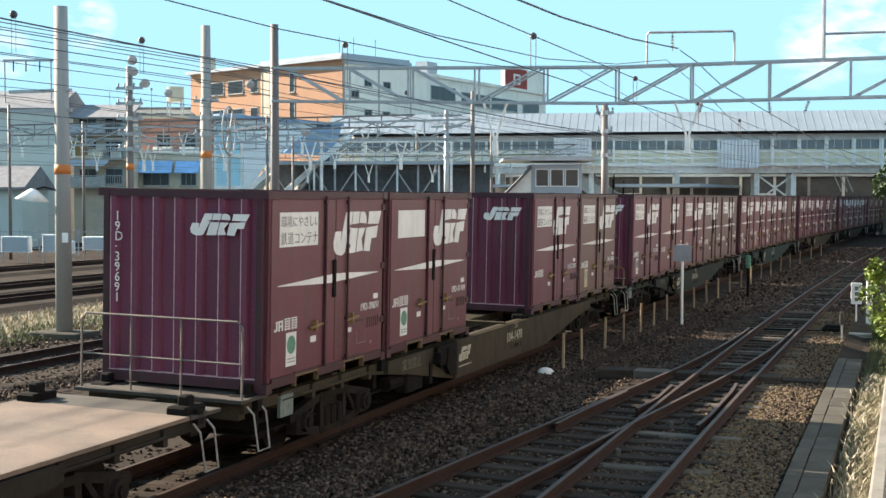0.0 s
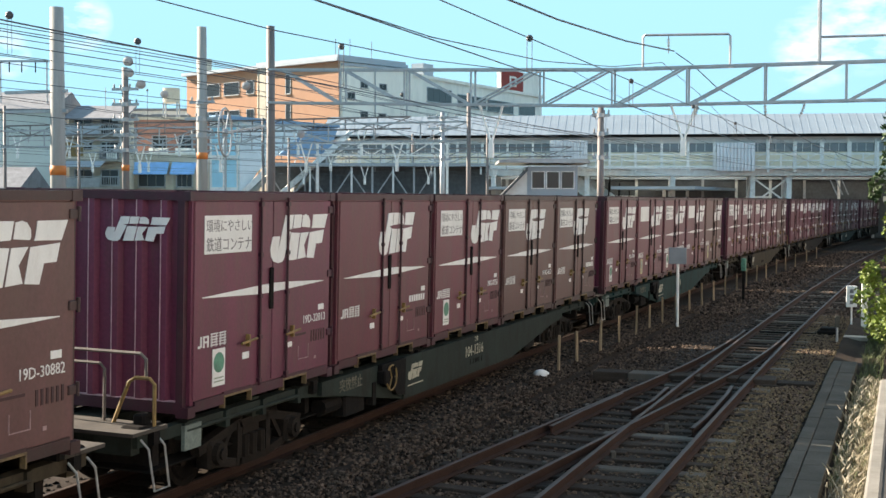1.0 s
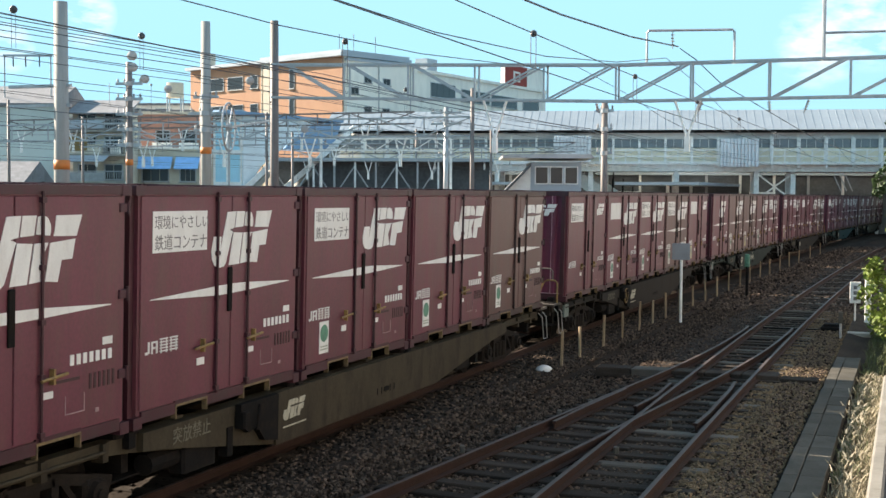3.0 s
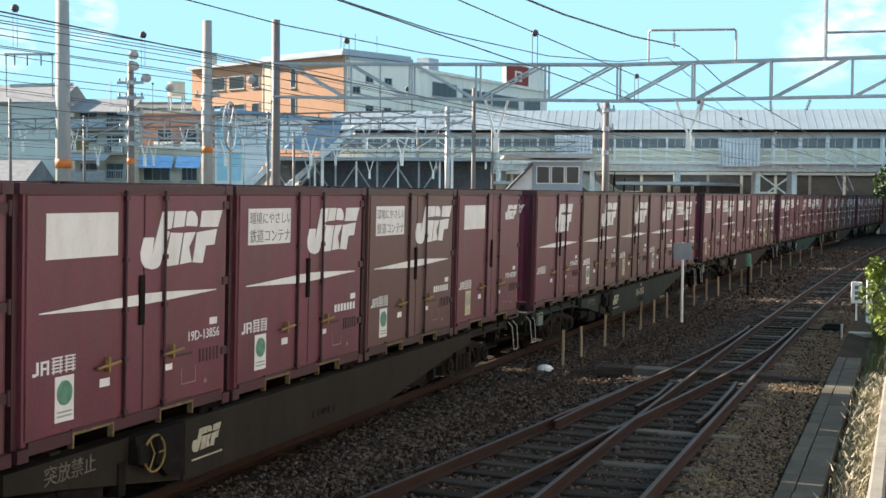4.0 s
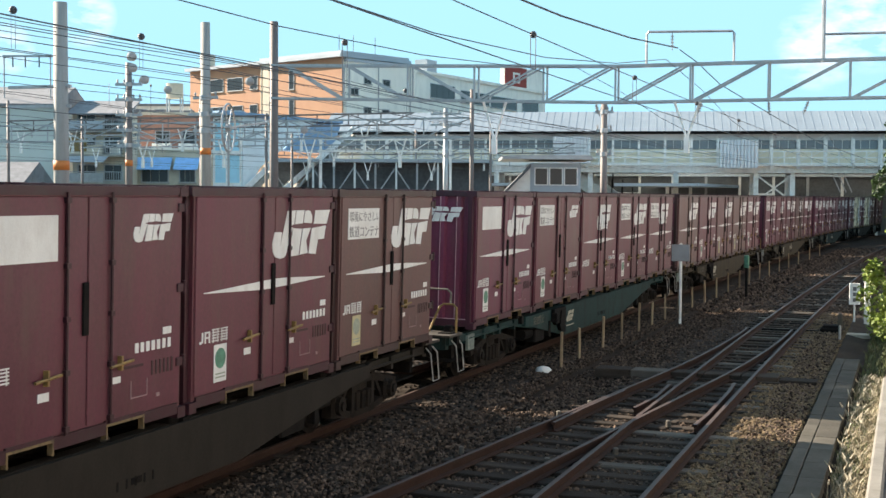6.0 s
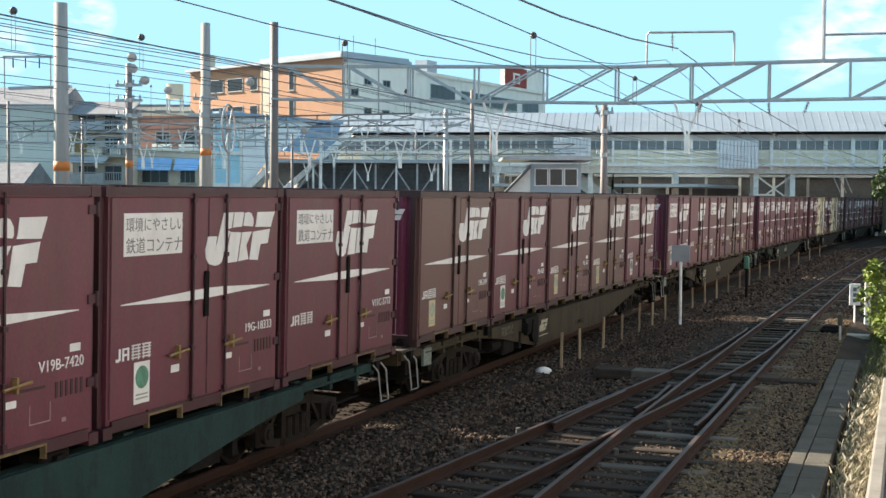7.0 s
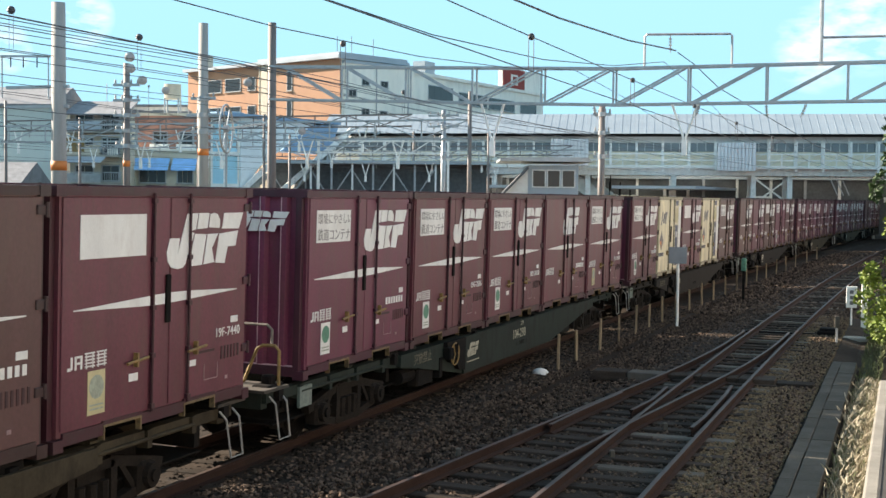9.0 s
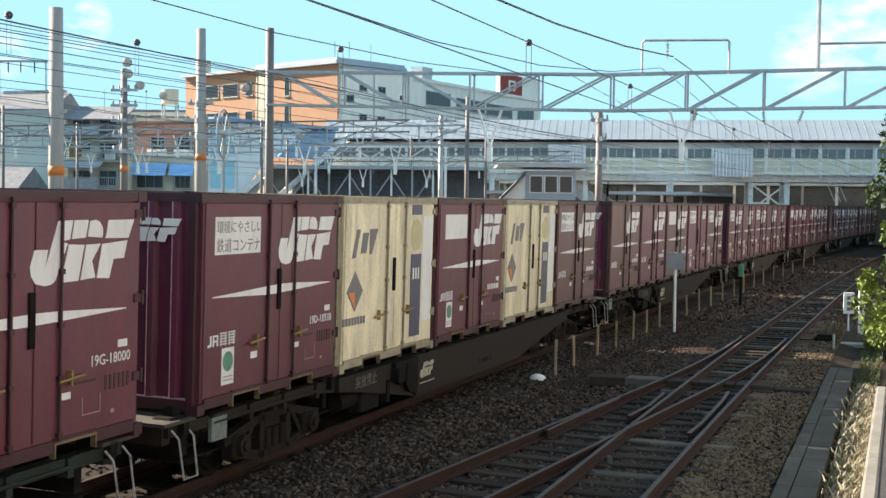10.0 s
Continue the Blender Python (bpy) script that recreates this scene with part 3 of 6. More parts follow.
SIDE = pose(0, 0, 0, 90, 0, 90)      # lettering that reads along +y on a face towards +x
FRONT = pose(0, 0, 0, 90, 0, 0)      # lettering on a face towards -y
EDGE = HW - 0.009
ME = {
    "body": body_mesh(), "frame": frame_mesh(), "endf": ribbed_end(-1).mesh("end_panel", M_PAINT), "endb": ribbed_end(1).mesh("end_panel", M_PAINT), "glint": rib_glints(-1).mesh("worn_edges", M_GLINT),
    "door": door_mesh(-HL + 0.12, -0.26), "door2": door_mesh(-0.235, 0.09), "door3": door_mesh(0.11, HL - 0.12), "hinge": hinge_mesh(),
    "rod": rod_mesh(), "latch": latch_mesh(), "slot": slot_mesh(), "p1": pocket_mesh(*POCKETS[0]), "p2": pocket_mesh(*POCKETS[1]),
    "big": emblem_mesh(1.63, 0.60, 0.02, 1.625), "mid": emblem_mesh(1.42, 0.64, -0.36, 1.58), "small": emblem_mesh(0.74, 0.29, 0.84, 1.93),
    "end": emblem_end_mesh(), "stripe": stripe_mesh(),
    "name": name_mesh(),
    "sign": bars_mesh([(-1.54, -0.46, 1.80, 2.235)], M_WHITE, "sign_plate"),
    "signw": bars_mesh([(-1.48, -0.37, 1.80, 2.225)], M_WHITE, "sign_plate"),
    "sticker": bars_mesh([(-1.33, -1.05, .28, .71)], M_WHITE, "sticker"),
    "leaf": Geo().tube((HW - 0.006, -1.19, 0.55), (HW - 0.0035, -1.19, 0.55), 0.118, n=18).mesh("sticker_print", M_GREENSTICK),
    "sticker2": bars_mesh([(-1.33, -1.05, .28, .71)], M_OLDSTICK, "sticker"),
    "leaf2": Geo().tube((HW - 0.006, -1.19, 0.55), (HW - 0.0035, -1.19, 0.55), 0.118, n=18).mesh("sticker_print", M_OLDPRINT),
    "caption": bars_mesh([(-1.30, -1.08, .325 + .04 * i, .342 + .04 * i) for i in range(2)], M_OLDPRINT, "caption_bar", HW - 0.006, HW - 0.0035),
    "tags": bars_mesh([(-.64, -.48, .52, .60), (.51, .65, .535, .60), (1.41, 1.57, .945, 1.02)], M_WHITE, "data_plates"),
    "marks": bars_mesh([(1.2 + .075 * i, 1.235 + .075 * i, .54, .69) for i in range(6)] + [(.70, 1.05, .655, .685)], M_MARK, "data_bars"),
    "outline": bars_mesh([(.83, 1.13, .34, .35), (.83, .84, .35, .52), (1.12, 1.13, .35, .52), (1.3, 1.36, .30, .34)], M_FADED, "faded_outline"),
    "nobars": bars_mesh([(.9 + .1 * i, .96 + .1 * i, .80, .90) for i in range(7)], M_WHITE, "number_bars"),
}
SIGN1 = words("環境にやさしい", 0.155, M_LETTER, "sign_text", Matrix.Translation((HW - 0.0045, -1.51, 2.06)) @ SIDE, 0.001)
SIGN2 = words("鉄道コンテナ", 0.175, M_LETTER, "sign_text", Matrix.Translation((HW - 0.0045, -1.51, 1.84)) @ SIDE, 0.001)

TONES = {"m": (0.112, 0.026, 0.040), "b": (0.100, 0.044, 0.042), "p": (0.115, 0.025, 0.048), "d": (0.098, 0.032, 0.038), "c": (0.66, 0.58, 0.39)}
END_TONE = (0.13, 0.026, 0.056)


def container(tone, sign, logo, sticker, number, stripe=True, front=False):
    """A twelve-foot goods container. sign: '' none, 'w' blank plate, 't' lettered; logo: big, mid or small."""
    colour = {"m": "maroon", "b": "brownish red", "p": "purplish maroon", "d": "dull dark maroon", "c": "cream"}[tone]
    extra = {"": "stripe", "w": "blank plate", "t": "lettered sign"}[sign]
    label = "cream steel goods container with dark brand marks" if tone == "c" else colour + " goods container with white emblem and " + extra
    c = thing("goods_container", label, "container", group="containers on the train")
    col = TONES[tone]
    rnd = random.uniform(0.9, 1.12)
    # frame colour is darkened to carry the gaps' shade; rods are dark too
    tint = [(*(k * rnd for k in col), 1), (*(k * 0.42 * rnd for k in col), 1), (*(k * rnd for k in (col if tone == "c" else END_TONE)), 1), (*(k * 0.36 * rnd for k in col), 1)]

    def p(name, key, label="", own=None, at=None):
        o = part(name, ME[key] if isinstance(key, str) else key, None, c, label, at)
        if own is not None:
            o.color = tint[own]
        return o
    p("body", "body", own=0)
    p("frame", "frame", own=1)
    p("end_panel", "endf", "ribbed end wall", own=2)
    p("end_panel", "endb", "ribbed end wall", own=2)
    tagged(p("worn_edges", "glint", "pale strips painted as highlights on the rib edges"), "pale strips painted as highlights on the rib edges", kind="stuff")
    p("side_panel", "door", own=0)
    p("door", "door2", own=0)
    p("door", "door3", own=0)
    for y, dy in ((-0.247, -0.295), (0.46, 0.155)):
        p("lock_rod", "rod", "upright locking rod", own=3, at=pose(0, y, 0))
        p("latch_handle", "latch", "worn yellow latch handle", at=pose(0, y + dy, 0))
    p("door_grip", "slot", "dark upright grip", at=pose(0, 0.05, 0))
    for z in (0.62, 1.42, 2.28):
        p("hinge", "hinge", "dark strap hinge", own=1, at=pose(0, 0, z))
    p("fork_pocket", "p1", "yellow-edged fork pocket")
    p("fork_pocket", "p2", "yellow-edged fork pocket")
    if tone == "c":
        return c
    p("emblem", logo, "white emblem")
    if front:
        p("end_emblem", "end", "white emblem on the end wall")
    if stripe:
        p("stripe", "stripe", "tapered white stripe")
    tagged(p("name_bar", "name"), kind="stuff")
    tagged(p("data_plate", "tags"), kind="stuff")
    tagged(p("data_mark", "marks"), kind="stuff")
    tagged(p("faded_outline", "outline"), kind="stuff")
    if sign:
        s = p("sign_plate", "sign" if sign == "t" else "signw", "white sign plate")
        if sign == "t":
            for me in (SIGN1, SIGN2):
                part("sign_text", me, None, s)
    if sticker:
        s = p("sticker", "sticker" if sticker == 1 else "sticker2", "white sticker with a green print" if sticker == 1 else "yellowed sticker with a faded print")
        part("sticker_print", ME["leaf" if sticker == 1 else "leaf2"], None, s)
        tagged(part("caption_bar", ME["caption"], None, s), kind="stuff")
    if number:
        p("number", words(number, 0.15, M_WHITE, "number", Matrix.Translation((EDGE, 1.63, 0.80)) @ SIDE, align="RIGHT"), "white number")
    else:
        tagged(p("number_bar", "nobars"), kind="stuff")
    return c


# ---- wagons ----
def wagon_meshes():
    d = {}
    for x in (-1, 1):                       # fish-bellied side sills
        b = Geo()
        xa, xb = sorted((x * 1.12, x * 0.98))
        b.prism([(-5.98, 0.93), (-5.98, 0.78), (-5.6, 0.74), (-2.6, 0.30), (3.1, 0.30), (5.98, 0.70), (5.98, 0.93)], xa, xb)
        xa, xb = sorted((x * 1.2, x * 1.1))
        b.prism([(-5.5, 0.93), (-5.5, 0.74), (-5.0, 0.68), (-2.62, 0.29), (-2.62, 0.93)], xa, xb)
        xa, xb = sorted((x * 1.235, x * 1.195))
        b.prism([(-2.62, 0.94), (-2.62, 0.28), (3.05, 0.28), (5.98, 0.67), (6.9, 0.75), (6.9, 0.94)], xa, xb)
        d["sill%d" % x] = b.mesh("side_sill", M_WAGON)
    b = Geo()                               # centre beam with its cross bearers
    b.box(-0.25, 0.25, -9.9, 9.9, 0.6, 0.95)
    for y in (-9.7, -7.1, -4.6, -2.0, 0.6, 3.2, 5.6, 7.1, 9.6):
        b.box(-1.06, 1.06, y - 0.08, y + 0.08, 0.72, 0.96)
    d["centre"] = b.mesh("centre_beam", M_WAGON)
    for x in (-1, 1):                       # shallow grimy sills over a bogie
        b = Geo()
        xa, xb = sorted((x * 1.12, x * 0.98))
        b.prism([(5.98, 0.93), (5.98, 0.78), (6.3, 0.80), (9.75, 0.80), (9.75, 0.93)], xa, xb)
        xa, xb = sorted((x * 1.16, x * 1.02))
        for y in (6.05, 7.0, 7.9, 8.8):
            b.box(xa, xb, y, y + 0.09, 0.74, 0.93)
        b.tube((x * 1.15, 6.1, 0.84), (x * 1.15, 8.85, 0.84), 0.022, n=6)
        d["end_sill%d" % x] = b.mesh("end_sill", M_WAGON)
    b = Geo()                               # lever boxes and pipes that hang before the sill plate
    b.prism([(-3.6, 0.94), (-3.6, 0.70), (-3.4, 0.58), (-3.2, 0.62), (-3.0, 0.42), (-2.66, 0.36), (-2.66, 0.94)], 1.2, 1.28)
    b.chamfer(1.2, 1.34, -3.62, -3.46, 0.66, 0.86, 0.02)
    b.tube((1.33, -3.3, 0.60), (1.33, -3.24, 0.90), 0.018, n=6)
    d["levers"] = b.mesh("lever_box", M_STEELDK)
    d["end_deck"] = Geo().box(-1.2, 1.2, 9.3, 9.95, 0.955, 0.995).mesh("end_deck", M_DECKEND)
    d["deck"] = Geo().box(-1.18, 1.18, -9.3, 9.3, 0.955, 1.0).mesh("deck", M_DECK)
    b = Geo()                                     # open well: centre girder, cross bearers, air pipes, added dark sheet
    b.box(-0.2, 0.2, -9.3, 9.3, 0.46, 0.80)
    for k in range(11):
        y = -9.25 + k * 1.84
        b.box(-0.98, 0.98, y, y + 0.12, 0.50, 0.84)
    for x in (-0.62, -0.5, 0.55):
        b.tube((x, -9.2, 0.87), (x, 9.2, 0.87), 0.022, n=6)
    # dark sheet closes the open well, in place of its shade
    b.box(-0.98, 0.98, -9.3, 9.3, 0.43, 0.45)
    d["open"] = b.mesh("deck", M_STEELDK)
    b = Geo()
    b.chamfer(-0.12, 0.14, -0.22, 0.22, 0.0, 0.09, 0.02)
    b.box(-0.05, 0.2, -0.06, 0.06, -0.12, 0.05)
    b.chamfer(-0.06, 0.08, -0.08, 0.08, 0.09, 0.20, 0.02)
    d["lock"] = b.mesh("container_lock", M_STEELDK)
    b = Geo()                               # bogie: side frames, springs, axle boxes, bolster
    for x in (-0.98, 0.98):
        o = math.copysign(1, x)
        for s in (-1, 1):                   # sloping arms and struts from the axle boxes to the middle
            b.bar((x, s * 1.28, 0.50), (x, s * 0.30, 0.70), 0.12, 0.11)
            b.bar((x, s * 1.05, 0.32), (x, s * 0.30, 0.20), 0.12, 0.10)
            b.bar((x, s * 0.36, 0.18), (x, s * 0.36, 0.70), 0.14, 0.11)
            b.bar((x, s * 0.80, 0.30), (x, s * 0.52, 0.62), 0.08, 0.07)
            y = s * 0.95
            b.chamfer(x - 0.11, x + 0.11, y - 0.17, y + 0.17, 0.27, 0.58, 0.04)
            b.tube((x + o * .11, y, 0.43), (x + o * .17, y, 0.43), 0.14, 0.13, n=14)
            b.tube((x + o * .17, y, 0.43), (x + o * .20, y, 0.43), 0.07, n=10)
        b.bar((x, -0.36, 0.21), (x, 0.36, 0.21), 0.14, 0.09)
        b.bar((x, -0.36, 0.68), (x, 0.36, 0.68), 0.14, 0.10)
        for y in (-0.2, 0.0, 0.2):
            b.tube((x + o * .03, y, 0.25), (x + o * .03, y, 0.52), 0.075, n=8)
    b.box(-1.0, 1.0, -0.2, 0.2, 0.45, 0.68)
    for y in (-1.4, 1.4):
        b.box(-0.9, 0.9, y - 0.05, y + 0.05, 0.36, 0.44)
        for x in (-0.62, 0.62):
            b.box(x - 0.05, x + 0.05, y - 0.12, y + 0.12, 0.24, 0.5)
    d["bogie"] = b.mesh("bogie_frame", M_BOGIE)
    b = Geo()
    for x in (-0.60, 0.60):
        s = math.copysign(1, x)
        b.tube((x - 0.02 * s, 0, 0), (x + 0.06 * s, 0, 0), 0.43, 0.425, n=28)
        b.tube((x - 0.05 * s, 0, 0), (x - 0.02 * s, 0, 0), 0.455, n=28)
        b.tube((x + 0.06 * s, 0, 0), (x + 0.09 * s, 0, 0), 0.36, 0.33, n=20)
        b.tube((x + 0.06 * s, 0, 0), (x + 0.16 * s, 0, 0), 0.11, n=12)
    b.tube((-0.6, 0, 0), (0.6, 0, 0), 0.075, n=10)
    d["wheels"] = b.mesh("wheelset", M_STEELDK)
    b = Geo()
    for y in (-1, 1):
        b = Geo()
        b.box(-0.14, 0.14, min(y * 9.9, y * 10.14), max(y * 9.9, y * 10.14), 0.68, 0.90)
        b.chamfer(-0.17, 0.17, min(y * 10.08, y * 10.22), max(y * 10.08, y * 10.22), 0.66, 0.96, 0.03)
        d["coupler%d" % y] = b.mesh("coupler", M_STEELDK)
    b = Geo()
    b.pipe([(-1.15, 0, 0.98), (-1.15, 0, 1.86), (-1.08, 0, 1.93), (1.08, 0, 1.93), (1.15, 0, 1.86), (1.15, 0, 0.98)], 0.015)
    b.pipe([(-1.15, 0, 1.42), (1.15, 0, 1.42)], 0.012)
    for x in (-0.42, 0.3):
        b.pipe([(x, 0, 0.98), (x, 0, 1.92)], 0.013)
    d["guard"] = b.mesh("handrail", M_RAILSTEEL)
    b = Geo()
    b.pipe([(-0.25, 0, 0.98), (-0.25, 0, 1.70), (-0.2, 0, 1.76), (0.95, 0, 1.76), (1.02, 0, 1.70), (1.02, 0, 1.5)], 0.02)
    b.pipe([(-0.2, 0.02, 1.62), (0.42, 0.02, 1.62), (0.48, 0.02, 1.56), (0.48, 0.02, 0.98)], 0.018)
    d["rail2"] = b.mesh("handrail", M_RAILSTEEL)
    b = Geo()
    b.pipe([(0.62, -0.05, 0.98), (0.82, -0.05, 1.45), (0.9, -0.05, 1.5), (1.08, -0.05, 1.5), (1.14, -0.05, 1.44), (1.14, -0.05, 0.98)], 0.022)
    d["yellow_rail"] = b.mesh("yellow_handrail", M_YELLOW)
    b = Geo()
    b.pipe([(1.16, -0.2, 0.90), (1.24, -0.17, 0.80), (1.26, -0.08, 0.34), (1.26, 0.20, 0.34), (1.24, 0.13, 0.80), (1.16, 0.1, 0.90)], 0.013)
    d["step"] = b.mesh("foot_step", M_STEP)
    b = Geo()
    b.chamfer(0.95, 1.16, -0.35, 0.35, 0.32, 0.62, 0.03)
    b.tube((1.0, -0.9, 0.52), (1.0, -0.35, 0.52), 0.12, n=10)
    b.tube((1.05, 0.4, 0.5), (1.05, 1.3, 0.5), 0.03, n=6)
    b.box(1.1, 1.22, 0.5, 0.62, 0.36, 0.7)
    d["brake"] = b.mesh("brake_gear", M_STEELDK)
    b = Geo()
    n = 18
    ring = [(1.262, 0.19 * math.cos(6.2832 * i / n), 0.72 + 0.19 * math.sin(6.2832 * i / n)) for i in range(n + 1)]
    b.pipe(ring, 0.013, 5)
    for i in (0, 6, 12):
        b.pipe([(1.262, 0, 0.72), ring[i]], 0.01, 4)
    d["hand_wheel"] = b.mesh("brake_wheel", M_YELLOW)
    b = Geo()
    for poly in emblem(0.62, 0.25):
        b.prism([(-2.45 + y, 0.55 + z) for y, z in poly], 1.234, 1.239)
    b.box(1.234, 1.239, -2.45, -1.8, 0.46, 0.48)
    d["plates"] = b.mesh("wagon_emblem", M_SCRIPT)
    d["script"] = bars_mesh([(0.55 + .16 * i, 0.58 + .16 * i, .44, .54) for i in range(5)] + [(.8, 1.0, .46, .53)], M_STEELDK, "script_bar", 1.234, 1.239)
    d["script2"] = words("突放禁止", 0.2, M_OLDSCRIPT, "warning_text", Matrix.Translation((1.202, -4.95, 0.72)) @ SIDE)
    d["card"] = bars_mesh([(-8.9, -8.55, .62, .9)], M_CARD, "card_holder", 1.12, 1.165)
    return d


M_BOGIE = shader("rusty_bogie_steel", (0.018, 0.014, 0.011), 0.85, spec=0.1, vary=0.5, scale=5, grain=40, bump=0.3, dirt=(0.012, 0.01, 0.009), dirt_amount=0.8)
M_STEP = shader("pale_step_paint", (0.30, 0.29, 0.27), 0.6, vary=0.3, scale=9, dirt=GRIME, dirt_amount=0.5)
M_OLDSCRIPT = shader("worn_warning_paint", (0.13, 0.118, 0.09), 0.8, spec=0.1, vary=0.4, scale=9, bump=0)
M_CARD = shader("grimy_card_plate", (0.13, 0.16, 0.14), 0.7, vary=0.4, scale=14, bump=0)
M_SCRIPT = shader("faded_lettering", (0.36, 0.33, 0.25), 0.7, vary=0.3, scale=8, bump=0)
WM = wagon_meshes()
WHEELS = {-0.95: [], 0.95: []}      # wheelsets by their place in the bogie
WTONE = {"o": (0.050, 0.040, 0.026), "g": (0.024, 0.032, 0.027), "t": (0.018, 0.042, 0.040), "n": (0.024, 0.020, 0.016)}


def wagon(tone, guard, loaded, text="", wheel=False):
    kind = {"o": "olive-brown", "g": "dark grey-green", "t": "teal-green", "n": "grimy brown"}[tone]
    w = thing("container_wagon", kind + " flat container wagon with fish-bellied sills " + ("under its containers" if loaded else "running empty"), "railway wagon",
              group="wagons of the train")

    def p(name, key, label="", at=None):
        o = part(name, WM[key], None, w, label, at)
        o.color = (*WTONE[tone], 1)
        return o
    p("side_sill", "sill-1")
    p("side_sill", "sill1")
    p("centre_beam", "centre")
    for key, turn in (("end_sill-1", 0), ("end_sill1", 0), ("end_sill-1", 180), ("end_sill1", 180)):
        p("end_sill", key, "grimy shallow sill over the bogie", pose(0, 0, 0, 0, 0, turn))
    p("lever_box", "levers", "black oily lever box")
    for turn in (0, 180):
        p("end_deck", "end_deck", "grimy steel end platform", pose(0, 0, 0, 0, 0, turn))
    p("deck", "open" if loaded else "deck", "dark frame floor with an added sheet below the well" if loaded else "rust-brown steel deck")
    for k in range(6):
        y = -9.5 + k * 3.8
        for x, turn in ((1.0, 0), (-1.0, 180)):
            p("container_lock", "lock", at=pose(x, y, 0.93 if loaded else 1.0, 0, 0, turn))
    for y in (-7.1, 7.1):
        f = p("bogie", "bogie", "oily black bogie", at=pose(0, y, 0))
        for dy in (-0.95, 0.95):
            WHEELS[dy].append(part("wheelset", WM["wheels"], None, f, at=pose(0, dy, 0.43)))
    p("coupler", "coupler-1")
    p("coupler", "coupler1")
    p("brake_gear", "brake", at=pose(0, -4.3, 0))
    p("brake_gear", "brake", at=pose(0, 4.6, 0))
    p("wagon_emblem", "plates", "white emblem as a plain block")
    tagged(p("script_bar", "script"), kind="stuff")
    p("warning_text", "script2", "faded pale warning writing")
    p("card_holder", "card", "grimy grey-green card plate")
    if wheel:
        p("brake_wheel", "hand_wheel", "yellow hand-brake wheel", at=pose(0.05, -3.3, 0))
    if guard == 1:
        p("handrail", "guard", "grey end handrail", at=pose(0, -9.86, 0))
    elif guard >= 2:
        p("handrail", "rail2", "grey end handrail", at=pose(0, -9.45, 0))
    if guard == 2:
        p("yellow_handrail", "yellow_rail", "bent yellow handrail", at=pose(0, -9.42, 0))
    p("foot_step", "step", "pale hanging foot step", at=pose(0, -9.55, 0))
    p("foot_step", "step", "pale hanging foot step", at=pose(0, 9.6, 0))
    if text:
        part("number", words(text, 0.27, M_SCRIPT, "number", Matrix.Translation((1.237, 0.25, 0.60)) @ SIDE), None, w, "pale wagon number")
        part("type_mark", words("コキ", 0.12, M_SCRIPT, "type_mark", Matrix.Translation((1.237, 0.75, 0.84)) @ SIDE), None, w, "pale wagon type mark")
    return w


# the train: wagon tone, end rail, how far the load sits towards the rear, then five slots
# slot: tone, sign, emblem, sticker, number ('-' is an empty slot)
N = ""
